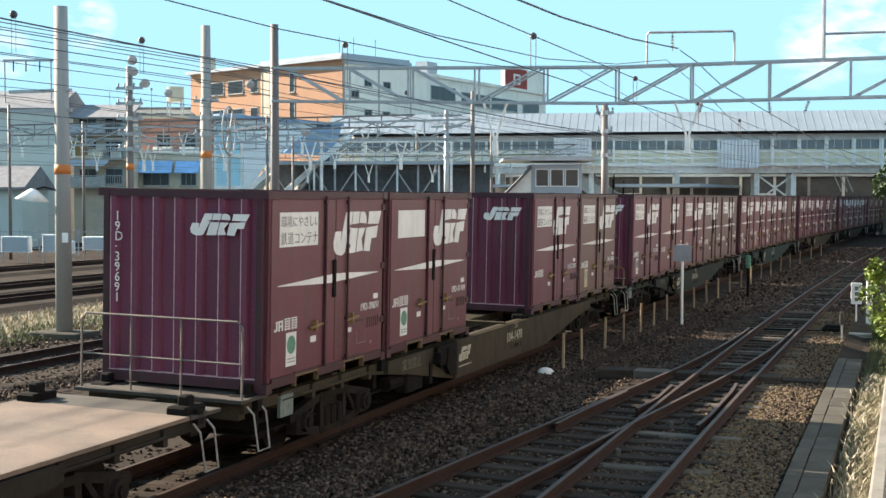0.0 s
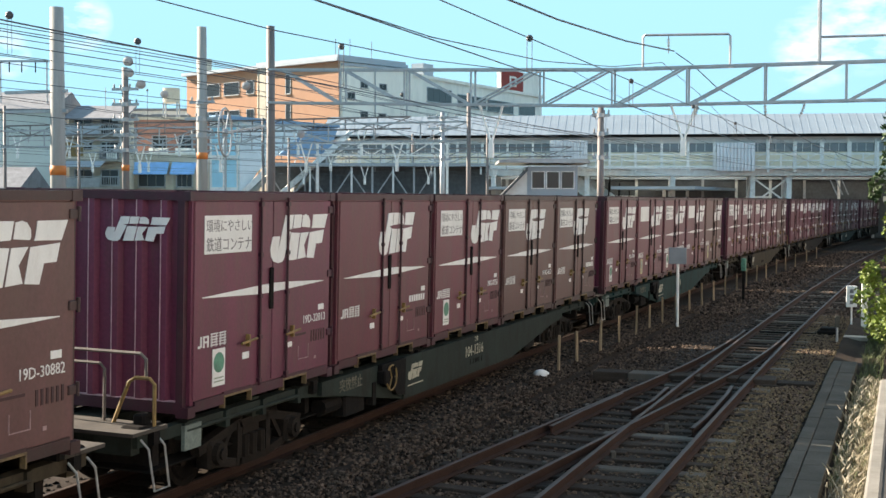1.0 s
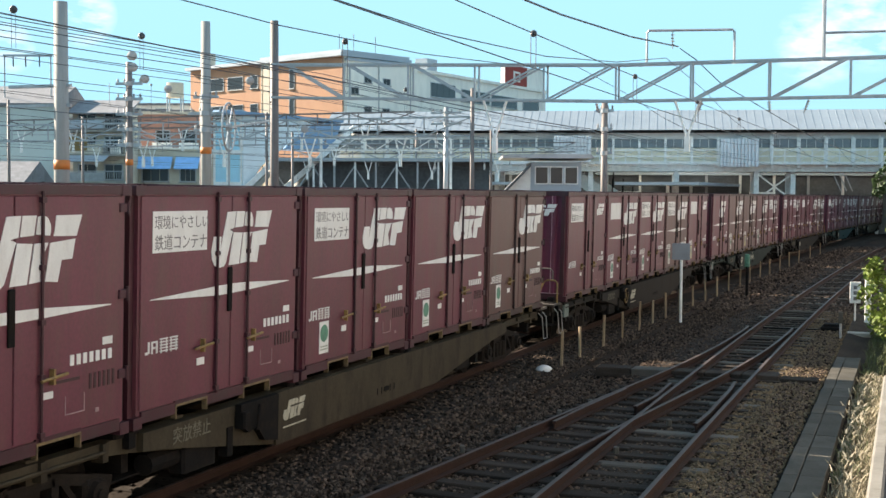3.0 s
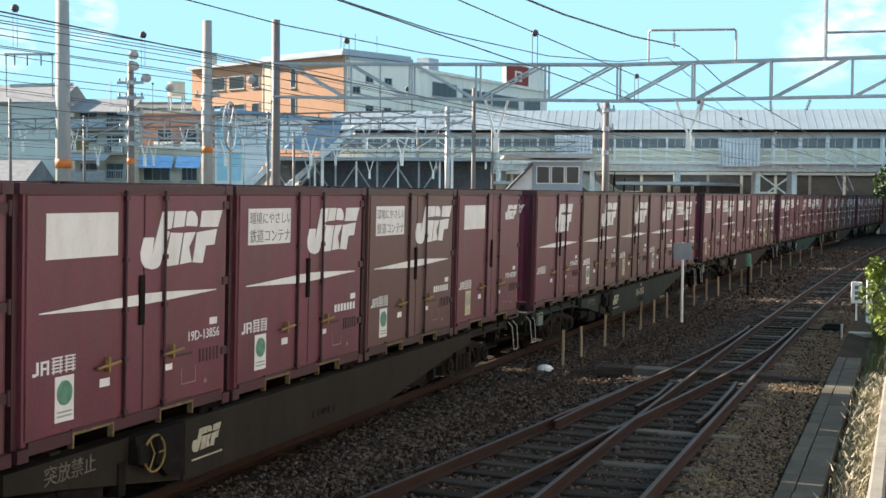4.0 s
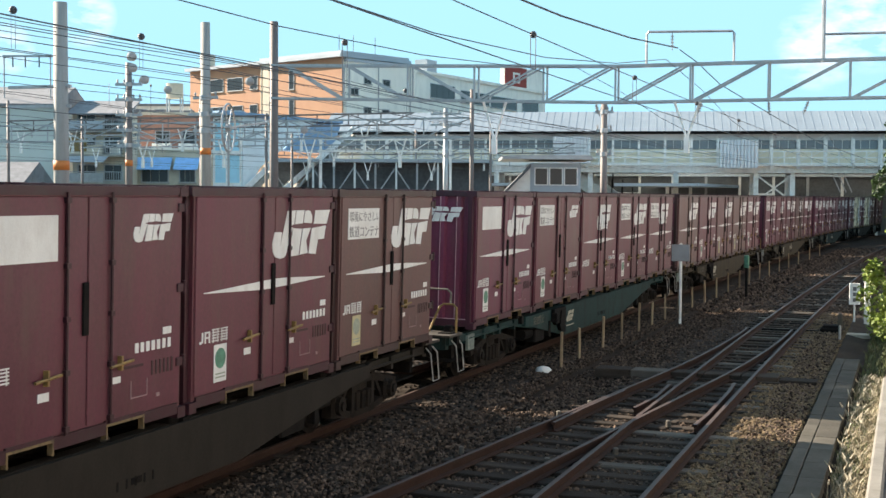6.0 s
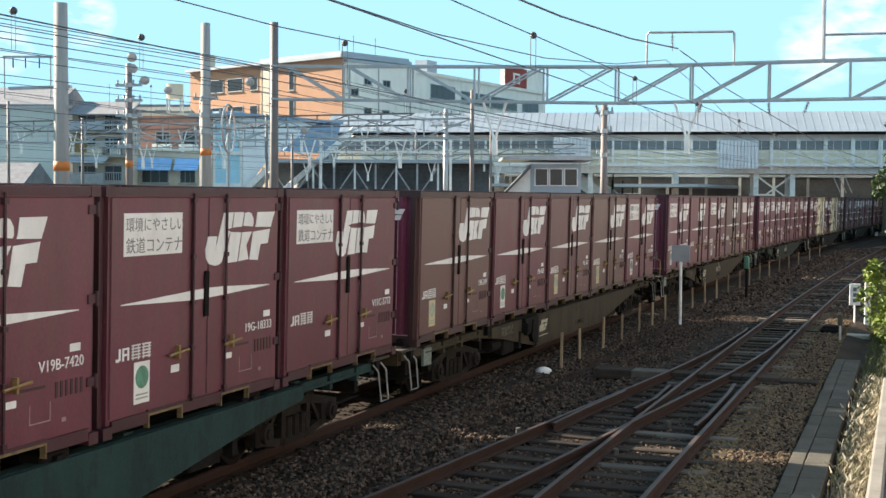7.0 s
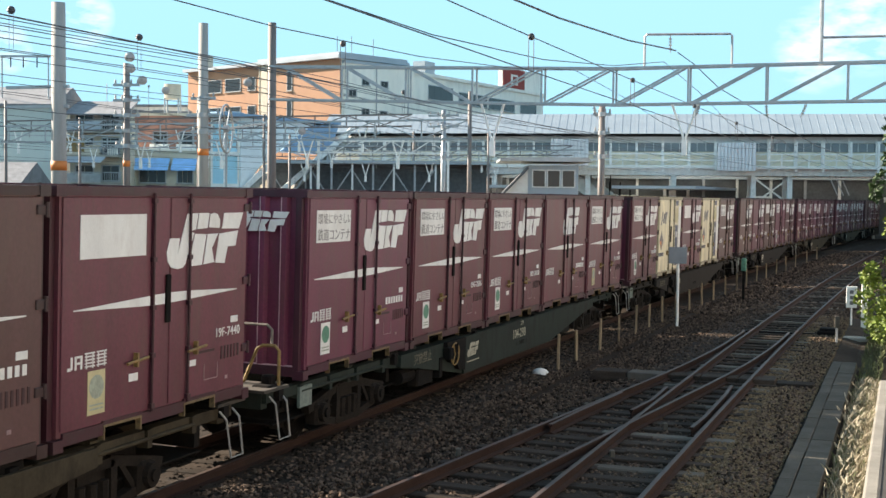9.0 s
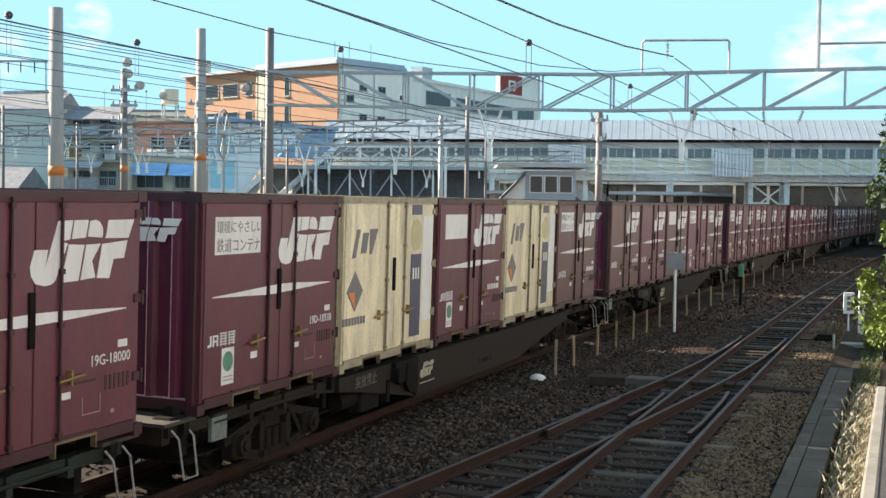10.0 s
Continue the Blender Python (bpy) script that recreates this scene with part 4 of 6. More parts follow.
TRAIN = [
    ("n", 0, 0.0, ["-"] * 5, N),
    ("o", 1, 0.0, [("m", "t", "big", 1, "19D-39691"), ("m", "w", "big", 1, "19D-11104"), "-", ("p", "t", "mid", 0, "V19C-1295"), ("b", "t", "big", 2, "19D-30882")], "104-1478"),
    ("g", 2, 0.47, [("p", "t", "big", 1, "19D-32013"), ("m", N, "mid", 0, N), ("m", "t", "big", 1, "19G-9756"), ("b", "t", "mid", 0, "V19C-4622"), ("b", "t", "mid", 0, N)], "104-1316"),
    ("t", 0, 0.0, [("m", "t", "big", 1, "19G-17060"), ("m", "w", "big", 2, "19D-17648"), ("m", "t", "big", 1, N), ("m", "w", "big", 0, "19G-3829"), ("b", N, "big", 2, "19F-1419")], "104-136"),
    ("o", 3, -0.08, [("m", "t", "mid", 0, N), ("m", "t", "mid", 0, N), ("m", "t", "big", 1, N), ("m", N, "big", 1, N), ("b", N, "big", 1, N)], N),
    ("n", 2, 0.3, [("m", "t", "small", 0, "19G-5880"), ("m", "w", "big", 1, "19D-13856"), ("m", "t", "big", 1, N), ("b", "t", "big", 1, N), ("m", "w", "small", 2, "19D-60268")], N),
    ("g", 0, -0.12, [("m", N, "mid", 0, "V19B-6175"), ("b", N, "big", 1, "19E-437"), ("b", N, "big", 2, "19E-17"), ("d", N, "big", 1, N), ("m", "t", "mid", 0, "V19C-5846")], "104-2056"),
    ("n", 3, -0.03, [("m", "t", "small", 2, "19D-32768"), ("m", "t", "mid", 0, N), ("m", "w", "small", 0, N), ("m", N, "big", 1, N), ("b", "t", "big", 2, N)], N),
    ("t", 2, 0.58, [("p", "w", "big", 1, N), ("m", "t", "small", 1, N), ("m", N, "mid", 0, "V19B-7420"), ("m", "t", "big", 1, "19G-18333"), ("m", "t", "mid", 0, "V19C-5772")], N),
    ("o", 0, 0.0, [("b", N, "big", 2, "19E-249"), ("m", N, "big", 1, "19E-402"), ("d", N, "big", 2, "19E-367"), ("b", N, "big", 2, "19E-391"), ("m", "t", "big", 1, "19D-39405")], N),
    ("o", 2, 0.45, [("p", "t", "big", 1, N), ("m", N, "mid", 0, "V19B-1133"), ("m", "t", "big", 1, "19D-19032"), ("b", N, "mid", 0, N), ("m", "w", "big", 2, "19F-7440")], "104-1772"),
    ("g", 2, 0.45, [("p", "t", "big", 1, N), ("m", "t", "big", 1, "19G-2586"), ("m", "t", "big", 1, "19D-38338"), ("m", N, "mid", 0, N), ("m", "t", "big", 2, "19G-18000")], "104-298"),
    ("n", 0, 0.08, [("m", "t", "big", 1, "19D-18938"), ("c", N, N, 0, "19A-735"), ("m", "w", "big", 1, N), ("c", N, N, 0, N), ("b", "t", "big", 0, N)], N),
]
pick = random.Random(11)
for k in range(8):
    TRAIN.append((pick.choice("ogtn"), pick.choice((0, 2, 3)), 0.1, [(pick.choice("mmmbpd"), pick.choice(("t", "t", "w", N)), pick.choice(("big", "big", "mid", "small")), pick.choice((0, 1, 2)), N) for _ in range(5)], N))
M_NAVY = shader("dark_blue_band", (0.05, 0.06, 0.10), 0.5)
CREAM = [("brand_bar", Geo().prism([(-1.52, 1.62), (-1.40, 1.62), (-1.24, 2.03), (-1.36, 2.03)], HW - 0.013, HW - 0.006).mesh("brand_bar", M_LETTER), "dark brand bar"),
         ("brand_bar", Geo().prism([(-1.22, 1.68), (-1.02, 1.68), (-0.94, 1.98), (-1.14, 1.98)], HW - 0.013, HW - 0.006).mesh("brand_bar", M_LETTER), "dark brand bar"),
         ("brand_bar", Geo().prism([(-0.90, 1.66), (-0.82, 1.66), (-0.60, 2.03), (-0.90, 2.03)], HW - 0.013, HW - 0.006).mesh("brand_bar", M_LETTER), "dark brand bar"),
         ("diamond_mark", Geo().prism([(-1.67, 1.14), (-1.39, 1.43), (-1.11, 1.14), (-1.39, 0.85)][::-1], HW - 0.013, HW - 0.006).mesh("diamond_mark", M_LETTER), "dark diamond mark"),
         ("diamond_inset", Geo().prism([(-1.62, 1.13), (-1.40, 1.13), (-1.40, 0.90)][::-1], HW - 0.006, HW - 0.003).mesh("diamond_inset", M_ORANGE), "orange corner of the diamond"),
         ("number_bar", bars_mesh([(-1.78 + .1 * i, -1.71 + .1 * i, .66, .77) for i in range(8)], M_LETTER, "number_bars"), "dark number bars"),
         ("blue_band", bars_mesh([(0.76, 1.20, 0.28, 1.60)], M_NAVY, "blue_band"), "dark blue upright band"),
         ("blue_band", bars_mesh([(0.76, 1.20, 2.23, 2.39)], M_NAVY, "blue_band"), "dark blue upright band"),
         ("band_bar", bars_mesh([(0.84 + .11 * i, 0.90 + .11 * i, 1.20, 1.38) for i in range(3)], M_WHITE, "band_bars", HW - 0.006, HW - 0.003), "pale bars on the band"),
         ("round_mark", Geo().tube((HW - 0.013, 0.98, 1.91), (HW - 0.006, 0.98, 1.91), 0.25, n=20).mesh("round_mark", M_OLDSTICK), "round olive mark"),
         ("white_panel", bars_mesh([(1.26, 1.68, 0.5, 2.2)], M_WHITE, "white_panel"), "pale painted panel")]
for k, (tone, guard, shift, slots, text) in enumerate(TRAIN, start=-1):
    s = START + PITCH_W * k
    loaded = any(x != "-" for x in slots)
    MOVERS.append((wagon(tone, guard, loaded, text, k in (1, 4, 9, 10)), s, 0.0))
    first = True
    for i, slot in enumerate(slots):
        if slot == "-":
            first = True
            continue
        t, sg, lg, st, no = slot
        c = container(t, sg, lg, st, no, stripe=lg != "small", front=first)
        first = False
        if t == "c":
            for mark, me, lab in CREAM:
                o = part(mark, me, None, c, lab)
                if mark in ("number_bar", "band_bar"):
                    tagged(o, lab, kind="stuff")
        MOVERS.append((c, s + (i - 2) * 3.803 + shift, 1.0))
        if k == 0 and i in (0, 3):
            for j, ch in enumerate(no):
                part("number", words(ch if ch != "-" else "·", 0.17, M_WHITE, "number", Matrix.Translation((-0.98, -HL - 0.002, 2.09 - 0.13 * j)) @ FRONT), None, c, "white number down the end wall")


def facade(x0, y0, x1, y1):
    return Matrix.Translation((x0, y0, -0.3)) @ Matrix.Rotation(math.atan2(y1 - y0, x1 - x0), 4, "Z")


# ---- trackside in front of the train ----
trough = thing("cable_trough", "concrete cable trough with two rows of lids along the track", "cable trough", kind="structure")
LIDS = [(x, Geo().chamfer(-w, w, -0.482, 0.482, -0.26, -0.12, 0.008).mesh("trough_lid", M_TROUGH)) for x, w in ((7.275, 0.095), (7.535, 0.155))]
for i in range(20):
    for x, lid in LIDS:
        part("trough_lid", lid, None, trough, at=pose(x + random.uniform(-.006, .006), -2.6 + i * 0.968, random.uniform(-.006, .004), random.uniform(-.3, .3), random.uniform(-.5, .5), random.uniform(-.4, .4)))
tagged(part("kerb", Geo().chamfer(8.24, 8.42, -14, 11.5, -0.3, 0.16, 0.03), M_KERB), "pale weathered concrete edge slab in the sun", "kerb", kind="structure")
# unseen path, kept dark so that little sunlight bounces off it
tagged(part("pavement", Geo().box(8.42, 13, -40, 60, -0.3, 0.13), M_ASPHALT), "worn dark asphalt path behind the edge slab", "pavement", kind="structure")

duct = thing("wire_duct", "low boarded duct that crosses under the rails", "duct")
for i in range(6):
    x0 = 2.75 + i * 0.72
    part("board", Geo().chamfer(x0, x0 + 0.70, 12.15, 12.62, -0.24, -0.05 if i < 5 else -0.1, 0.015), M_SLEEPERC if i == 1 else M_SLEEPER, duct)

STAKES = ((12.77, .78), (14.26, .72), (16.45, .78), (18.4, .7), (20.4, .8), (22.1, .7), (23.92, .78), (26, .75), (28.3, .7), (30.6, .78), (33, .72), (35.6, .75),
          (38.4, .7), (41, .75), (44, .75), (47, .7), (50.5, .75), (54, .75), (58, .7), (63, .75), (68, .75))
for y, h in STAKES:
    tagged(part("marker_stake", Geo().chamfer(-.026, .026, -.026, .026, -.32, h - .2, .006), M_WOOD,
                at=pose(1.82 + y * y / 2680, y, 0, random.uniform(-2, 2), random.uniform(-2, 2), random.uniform(0, 90))),
           "short weathered wooden stake in the ballast", "stake", "stakes along the line")
bag = Geo()
bag.v = [(0.17 * math.cos(a) * math.sin(b) * (1 + .18 * math.sin(3 * a)), 0.14 * math.sin(a) * math.sin(b), 0.11 * math.cos(b)) for b in (0.25, .8, 1.3, 1.8) for a in [i * .6283 for i in range(10)]]
bag.f = [(j * 10 + i, j * 10 + (i + 1) % 10, j * 10 + 10 + (i + 1) % 10, j * 10 + 10 + i) for j in range(3) for i in range(10)] + [tuple(range(10))]
bag.m = [0] * len(bag.f)
tagged(part("white_stone", bag, M_WHITE, at=pose(1.73, 11.93, -0.15), smooth=True), "rounded white painted stone on the ballast", "stone")

post = thing("track_sign", "grey sign plate on a slim pale post", "sign", at=pose(2.47, 23.9, -0.3))
part("post", Geo().tube((0, 0, 0), (0, 0, 2.35), 0.04), M_WHITESTEEL, post)
part("plate", Geo().chamfer(-.26, .26, -.07, -.045, 1.85, 2.33, .01), M_SIGNGREY, post, "plain grey plate")
# small signs, point machine and marker by the turnout
post = thing("white_sign", "small white sign with dark bars on a thin post", "sign", at=pose(7.2, 25.7, -0.3))
part("post", Geo().tube((0, 0, 0), (0, 0, 1.2), 0.025), M_WHITESTEEL, post)
pl = part("plate", Geo().chamfer(-.15, .15, -.05, -.03, .62, 1.24, .01), M_WHITESTEEL, post)
for z in (.70, .86, 1.02):
    part("bar", Geo().box(-.05, .05, -.056, -.05, z, z + .11), M_LETTER, pl)
tagged(part("white_post", Geo().chamfer(-.09, .09, -.09, .09, -.3, 1.1, .02), M_WHITESTEEL, at=pose(7.55, 25.9, 0)), "stout white marker post beside the sign", "post")
stub = thing("cable_post", "low grey post with a small box", "post", at=pose(7.05, 20.6, -.3))
part("post", Geo().tube((0, 0, 0), (0, 0, .75), .03), M_GALV, stub)
part("box", Geo().chamfer(-.06, .06, -.06, .06, .5, .8, .02), M_TROUGH, stub)
pm = thing("point_machine", "dark oily point machine beside the turnout", "point machine", at=pose(6.75, 22.4, -.28))
part("case", Geo().chamfer(-.28, .28, -.3, .3, .0, .24, .04), M_STEELDK, pm)
part("lid", Geo().chamfer(-.22, .22, -.24, .24, .24, .30, .03), M_STEELDK, pm)
part("rod", Geo().tube((-2.2, -.1, .12), (-.28, -.1, .12), .03), M_STEELDK, pm)
part("plate", Geo().chamfer(.34, 1.0, -.35, .1, .0, .1, .02), M_CONC, pm)
sigm = thing("dwarf_signal", "slim dark post with a small green lamp head", "signal", at=pose(3.15, 34.0, -.3))
part("post", Geo().tube((0, 0, 0), (0, 0, 1.3), .05), M_STEELDK, sigm)
part("head", Geo().chamfer(-.09, .09, -.08, .08, 1.15, 1.6, .03), M_GREENSTICK, sigm, "green lamp head")



# ---- weeds and bush by the path ----
M_STRAW = shader("dry_straw", (0.29, 0.245, 0.165), 0.9, vary=0.35, scale=2, bump=0)
M_GRASS = shader("green_grass", (0.09, 0.105, 0.04), 0.8, vary=0.4, scale=2, bump=0)
M_LEAF = shader("yellow_green_leaf", (0.15, 0.20, 0.03), 0.55, vary=0.5, scale=3, grain=15, bump=0)
M_LEAFDK = shader("dark_leaf", (0.045, 0.08, 0.025), 0.6, vary=0.4, scale=3, bump=0)
M_BARK = shader("bark", (0.13, 0.10, 0.075), 0.9, vary=0.3, scale=6, bump=0.5)
M_PLUME = shader("grass_plume", (0.40, 0.35, 0.26), 0.9, vary=0.2, bump=0)


def tuft_field(name, count, spot, hmin, hmax, mat, label, plumes=0.0, width=0.006):
    """Blades of grass, bent ribbons of two segments, some with a feathery head."""
    rnd = random.Random(count)
    b = Geo()
    for _ in range(count):
        x, y, z = spot(rnd)
        h = rnd.uniform(hmin, hmax)
        a = rnd.uniform(0, 6.28)
        dx, dy = math.cos(a), math.sin(a)
        w = width * rnd.uniform(.7, 1.5)
        lean = rnd.uniform(.15, 1.1) * h
        sx, sy = -dy * w, dx * w
        p0, p1, p2 = (x, y), (x + dx * lean * .3, y + dy * lean * .3), (x + dx * lean, y + dy * lean)
        b.add([(p0[0] - sx, p0[1] - sy, z), (p0[0] + sx, p0[1] + sy, z), (p1[0] + sx, p1[1] + sy, z + h * .6), (p1[0] - sx, p1[1] - sy, z + h * .6),
               (p2[0], p2[1], z + h)], [(0, 1, 2, 3), (3, 2, 4)])
        if rnd.random() < plumes:
            b.tube((p2[0], p2[1], z + h - .02), (p2[0] + dx * .06, p2[1] + dy * .06, z + h + .05), .014, .005, n=5)
    return tagged(part(name, b, mat), label, "grass", kind="stuff")


tuft_field("dry_weeds", 8000, lambda r: (7.74 + .5 * r.random() ** .7, -3 + 17 * r.random(), -.28), .04, .18, M_STRAW, "dry straw-coloured weeds along the edge slab", .05, .004)
tuft_field("green_weeds", 2400, lambda r: (7.76 + .46 * r.random(), 4 + 20 * r.random(), -.28), .04, .2, M_GRASS, "dull green weeds along the edge slab", 0, .005)
tuft_field("plume_grass", 60, lambda r: (7.75 + .45 * r.random(), 1 + 12 * r.random(), -.28), .2, .42, M_PLUME, "tall grass with pale feathery heads", 1.0, .004)
tuft_field("verge_grass", 5200, lambda r: (-16.8 + 5.0 * r.random(), 6 + 22 * r.random(), -.24), .06, .3, M_STRAW, "dry grass on the verge between tracks", 0, .012)
tuft_field("verge_green", 2600, lambda r: (-13.9 + 2.4 * r.random(), 6 + 14 * r.random(), -.24), .08, .3, M_GRASS, "green grass tufts beside the pole", 0, .012)


def leaves(centre, radii, count, size, seed, holes=0.0):
    """A crown of many single leaves round an uneven cloud."""
    rnd = random.Random(seed)
    b = Geo()
    clumps = [(Vector((rnd.gauss(0, .5), rnd.gauss(0, .5), rnd.gauss(0, .5))), rnd.uniform(.25, .55)) for _ in range(16)]
    for _ in range(count):
        c, cr = rnd.choice(clumps)
        d = Vector((rnd.gauss(0, 1), rnd.gauss(0, 1), rnd.gauss(0, 1))).normalized() * cr * rnd.uniform(.55, 1)
        p = Vector([centre[k] + (c[k] + d[k]) * radii[k] for k in range(3)])
        q = Euler((rnd.uniform(-1, 1), rnd.uniform(-1, 1), rnd.uniform(0, 6.28))).to_matrix()
        s = size * rnd.uniform(.6, 1.3)
        b.add([p + q @ Vector(v) * s for v in ((-.5, 0, 0), (-.15, -.28, .06), (.5, 0, -.05), (-.15, .28, .06))], [(0, 1, 2), (0, 2, 3)])
    return b


def shrub(x, y, z, r, h, count, size, seed, mat, label, name="bush"):
    t = thing(name, label, "bush" if name == "bush" else "tree", at=pose(x, y, z))
    st = Geo()
    rnd = random.Random(seed)
    for i in range(7):
        a = rnd.uniform(0, 6.28)
        st.tube((.04 * math.cos(a), .04 * math.sin(a), -.5), (.45 * r * math.cos(a), .45 * r * math.sin(a), h * .75), .03 * max(1, h / 2), .008, n=6)
    part("stems", st, M_BARK, t)
    part("foliage", leaves((0, 0, h * .55), (r, r, h * .55), count, size, seed), mat, t)
    return t


shrub(8.78, 21.8, .13, .95, 2.5, 3200, .17, 3, M_LEAF, "yellow-green leafy bush beside the path")
shrub(8.8, 16.5, .13, .6, .9, 1500, .12, 5, M_LEAF, "low yellow-green bush beside the path")
shrub(8.6, 82, .13, 1.7, 7.6, 1600, .5, 8, M_LEAFDK, "dark leafy tree by the station", "tree")

# ---- overhead line ----
gantry = thing("catenary_gantry", "grey steel lattice gantry that spans the tracks", "gantry")
YG, Z0, Z1 = 22.0, 6.0, 7.0
XL, XR = -9.7, 13.4


def slanted(x, z):
    """The beam is level, and rises a little towards its far leg."""
    return z + max(0.0, 1.0 - x) * 0.031


for z in (Z0, Z1):
    for dy in (-0.2, 0.2):
        part("chord", Geo().bar((XL, YG + dy, slanted(XL, z)), (1.0, YG + dy, z), .062, .062), M_GALV, gantry)
        part("chord", Geo().bar((1.0, YG + dy, z), (XR, YG + dy, z), .062, .062), M_GALV, gantry)
x = 7.12 + 2.055 * 3
while x > XL + 0.5:
    for dy in (-.2, .2):
        part("upright", Geo().bar((x, YG + dy, slanted(x, Z0)), (x, YG + dy, slanted(x, Z1)), .05, .05), M_GALV, gantry)
        a, b = ((x - 0.1, Z1), (x - 2.0, Z0)) if x < -1.5 else ((x - 2.0, Z0), (x - 0.1, Z1))
        if x < -1.5:
            a, b = (x - 0.1, Z0), (x - 2.0, Z1)
        part("brace", Geo().bar((a[0], YG + dy, slanted(*a)), (b[0], YG + dy, slanted(*b)), .05, .05), M_GALV, gantry)
    part("tie", Geo().bar((x, YG - .2, slanted(x, Z1)), (x, YG + .2, slanted(x, Z1)), .05, .05), M_GALV, gantry)
    x -= 2.055
for x in (XL, XR):
    part("leg", Geo().tube((x, YG, -.3), (x, YG, 8.67), .14, .125, n=14), M_POLEBR, gantry, "brown steel mast", smooth=True)
fr = part("feeder_frame", Geo().pipe([(1.77, YG, 7.0), (1.77, YG, 7.86), (1.83, YG, 7.92), (4.08, YG, 7.86), (4.13, YG, 7.8), (4.13, YG, 6.95)], .036), M_GALV, gantry)
part("mast", Geo().tube((6.43, YG, 6.95), (6.43, YG, 9.6), .055), M_GALV, gantry)
part("arm", Geo().pipe([(6.43, YG, 7.68), (9.2, YG, 7.66)], .035), M_GALV, gantry)


def insulator(p, parent=None, length=.45, axis=(0, 0, -1), r=.055):
    """A string of pale discs."""
    b = Geo()
    d = Vector(axis).normalized()
    p = Vector(p)
    b.tube(p, p + d * length, .014, n=6)
    for i in range(4):
        c = p + d * length * (.25 + .17 * i)
        b.tube(c - d * .012, c + d * .022, r, r * .5, n=10)
    return part("insulator", b, M_INSUL, parent, "pale ribbed insulator")


insulator((2.47, YG, 7.9), gantry, .5)
for x, dx in ((0.35, .35), (5.05, .1), (6.1, -.35)):
    insulator((x, YG, slanted(x, Z0)), gantry, .42, (dx, -.1, -1))
insulator((3.3, YG, slanted(3.3, Z0)), gantry, .35, (-.3, 0, -1))
for x in (-2.6, 2.9):                     # drop brackets under the beam
    hb = Geo()
    hb.bar((x - .35, YG, slanted(x, Z0)), (x, YG, 5.0), .06, .06)
    hb.bar((x + .35, YG, slanted(x, Z0)), (x, YG, 5.0), .06, .06)
    hb.bar((x, YG, 5.02), (x, YG, 4.6), .14, .14)
    part("drop_bracket", hb, M_WHITESTEEL, gantry, "white forked drop bracket")


def wire(u, z, s0=-30, s1=150, r=.009, sag=0.0, span=44.0, label="dark overhead wire along the track"):
    """A wire along the line, sagging between supports at s = 22 + k * span."""
    n = int((s1 - s0) / 5.5)
    pts = []
    for i in range(n + 1):
        s = s0 + (s1 - s0) * i / n
        f = ((s - 22) / span) % 1
        pts.append(at_line(s, u, z - sag * 4 * f * (1 - f)))
    return tagged(part("overhead_wire", Geo().pipe(pts, r, 5), M_WIRE), label, "wire", "overhead wires")


def hangers(u, za, zb, ss, double=True, knob=.055):
    for s in ss:
        h = thing("wire_hanger", "dark knob with a thin hanger between two wires", "hanger", at=along(s, u), group="wire hangers")
        kn = Geo()
        prof = [(-.9, .35), (-.55, .8), (0, 1), (.55, .8), (.9, .35)]
        for (a, ra), (c, rc) in zip(prof, prof[1:]):
            kn.tube((0, 0, za + a * knob), (0, 0, za + c * knob), ra * knob, rc * knob, n=12)
        part("knob", kn, M_WIRE, h, smooth=True)
        for d in ((-.03, .03) if double else (0,)):
            part("strand", Geo().tube((d, d, zb), (d, d, za), .006, n=4), M_WIRE, h)


wire(3.4, 5.76)
wire(3.4, 5.26)
hangers(3.4, 5.76, 5.26, (5.2, 12.3, 19.6, 27, 36))
wire(0.0, 7.0, sag=1.2)
wire(0.0, 5.2)
hangers(0.0, 5.86, 5.2, (6.0,))
wire(2.45, 7.45, -25, 22, r=.02, sag=.9, label="thick dark feeder wire to the gantry")
tagged(part("overhead_wire", Geo().pipe([at_line(22, 2.5, 7.4), at_line(22.3, 2.9, 7.1), at_line(24, 3.3, 6.6), at_line(40, 4.6, 5.6), at_line(60, 5.6, 5.3)], .014, 5), M_WIRE),
       "dark wire that dips from the feeder", "wire", "overhead wires")
wire(2.4, 7.2, sag=1.6)
for u, zs in ((-9.0, (5.2, 6.05, 6.4, 6.8, 7.05, 7.2)), (-11.7, (6.2, 7.0, 7.6)), (-14.0, (7.3, 7.8)), (-20.6, (5.2, 6.1, 6.9)), (-25.0, (5.2, 6.1, 7.4)), (-33.0, (5.2, 6.1, 7.0)), (-37.0, (5.2, 6.2))):
    for z in zs:
        wire(u, z, -10, 130, r=.008 if z < 6.8 else .011, sag=.25 if z > 5.5 else .05)
hangers(-9.0, 7.2, 6.4, (13.6, 30, 9), knob=.09)
hangers(-9.0, 6.05, 5.2, (14, 20, 26, 33, 40), False, .03)
hangers(-20.6, 6.1, 5.2, (34, 40, 46, 52, 58), False, .04)
hangers(-25.0, 6.1, 5.2, (36, 43, 50, 57), False, .04)


for x, y, z in ((-12.15, 18.16, 7.28), (-12.15, 18.14, 6.96), (-12.39, 19.11, 6.72), (-15.59, 25.41, 7.01), (-10.25, 25.18, 5.54), (-10.96, 22.85, 6.95)):
    it = thing("strain_insulator", "string of pale insulator discs on a wire", "insulator", at=pose(x, y, z, 0, 0, random.uniform(5, 30)), group="strain insulators")
    insulator((0, 0, 0), it, .26, (0, -1, -.06), .13)


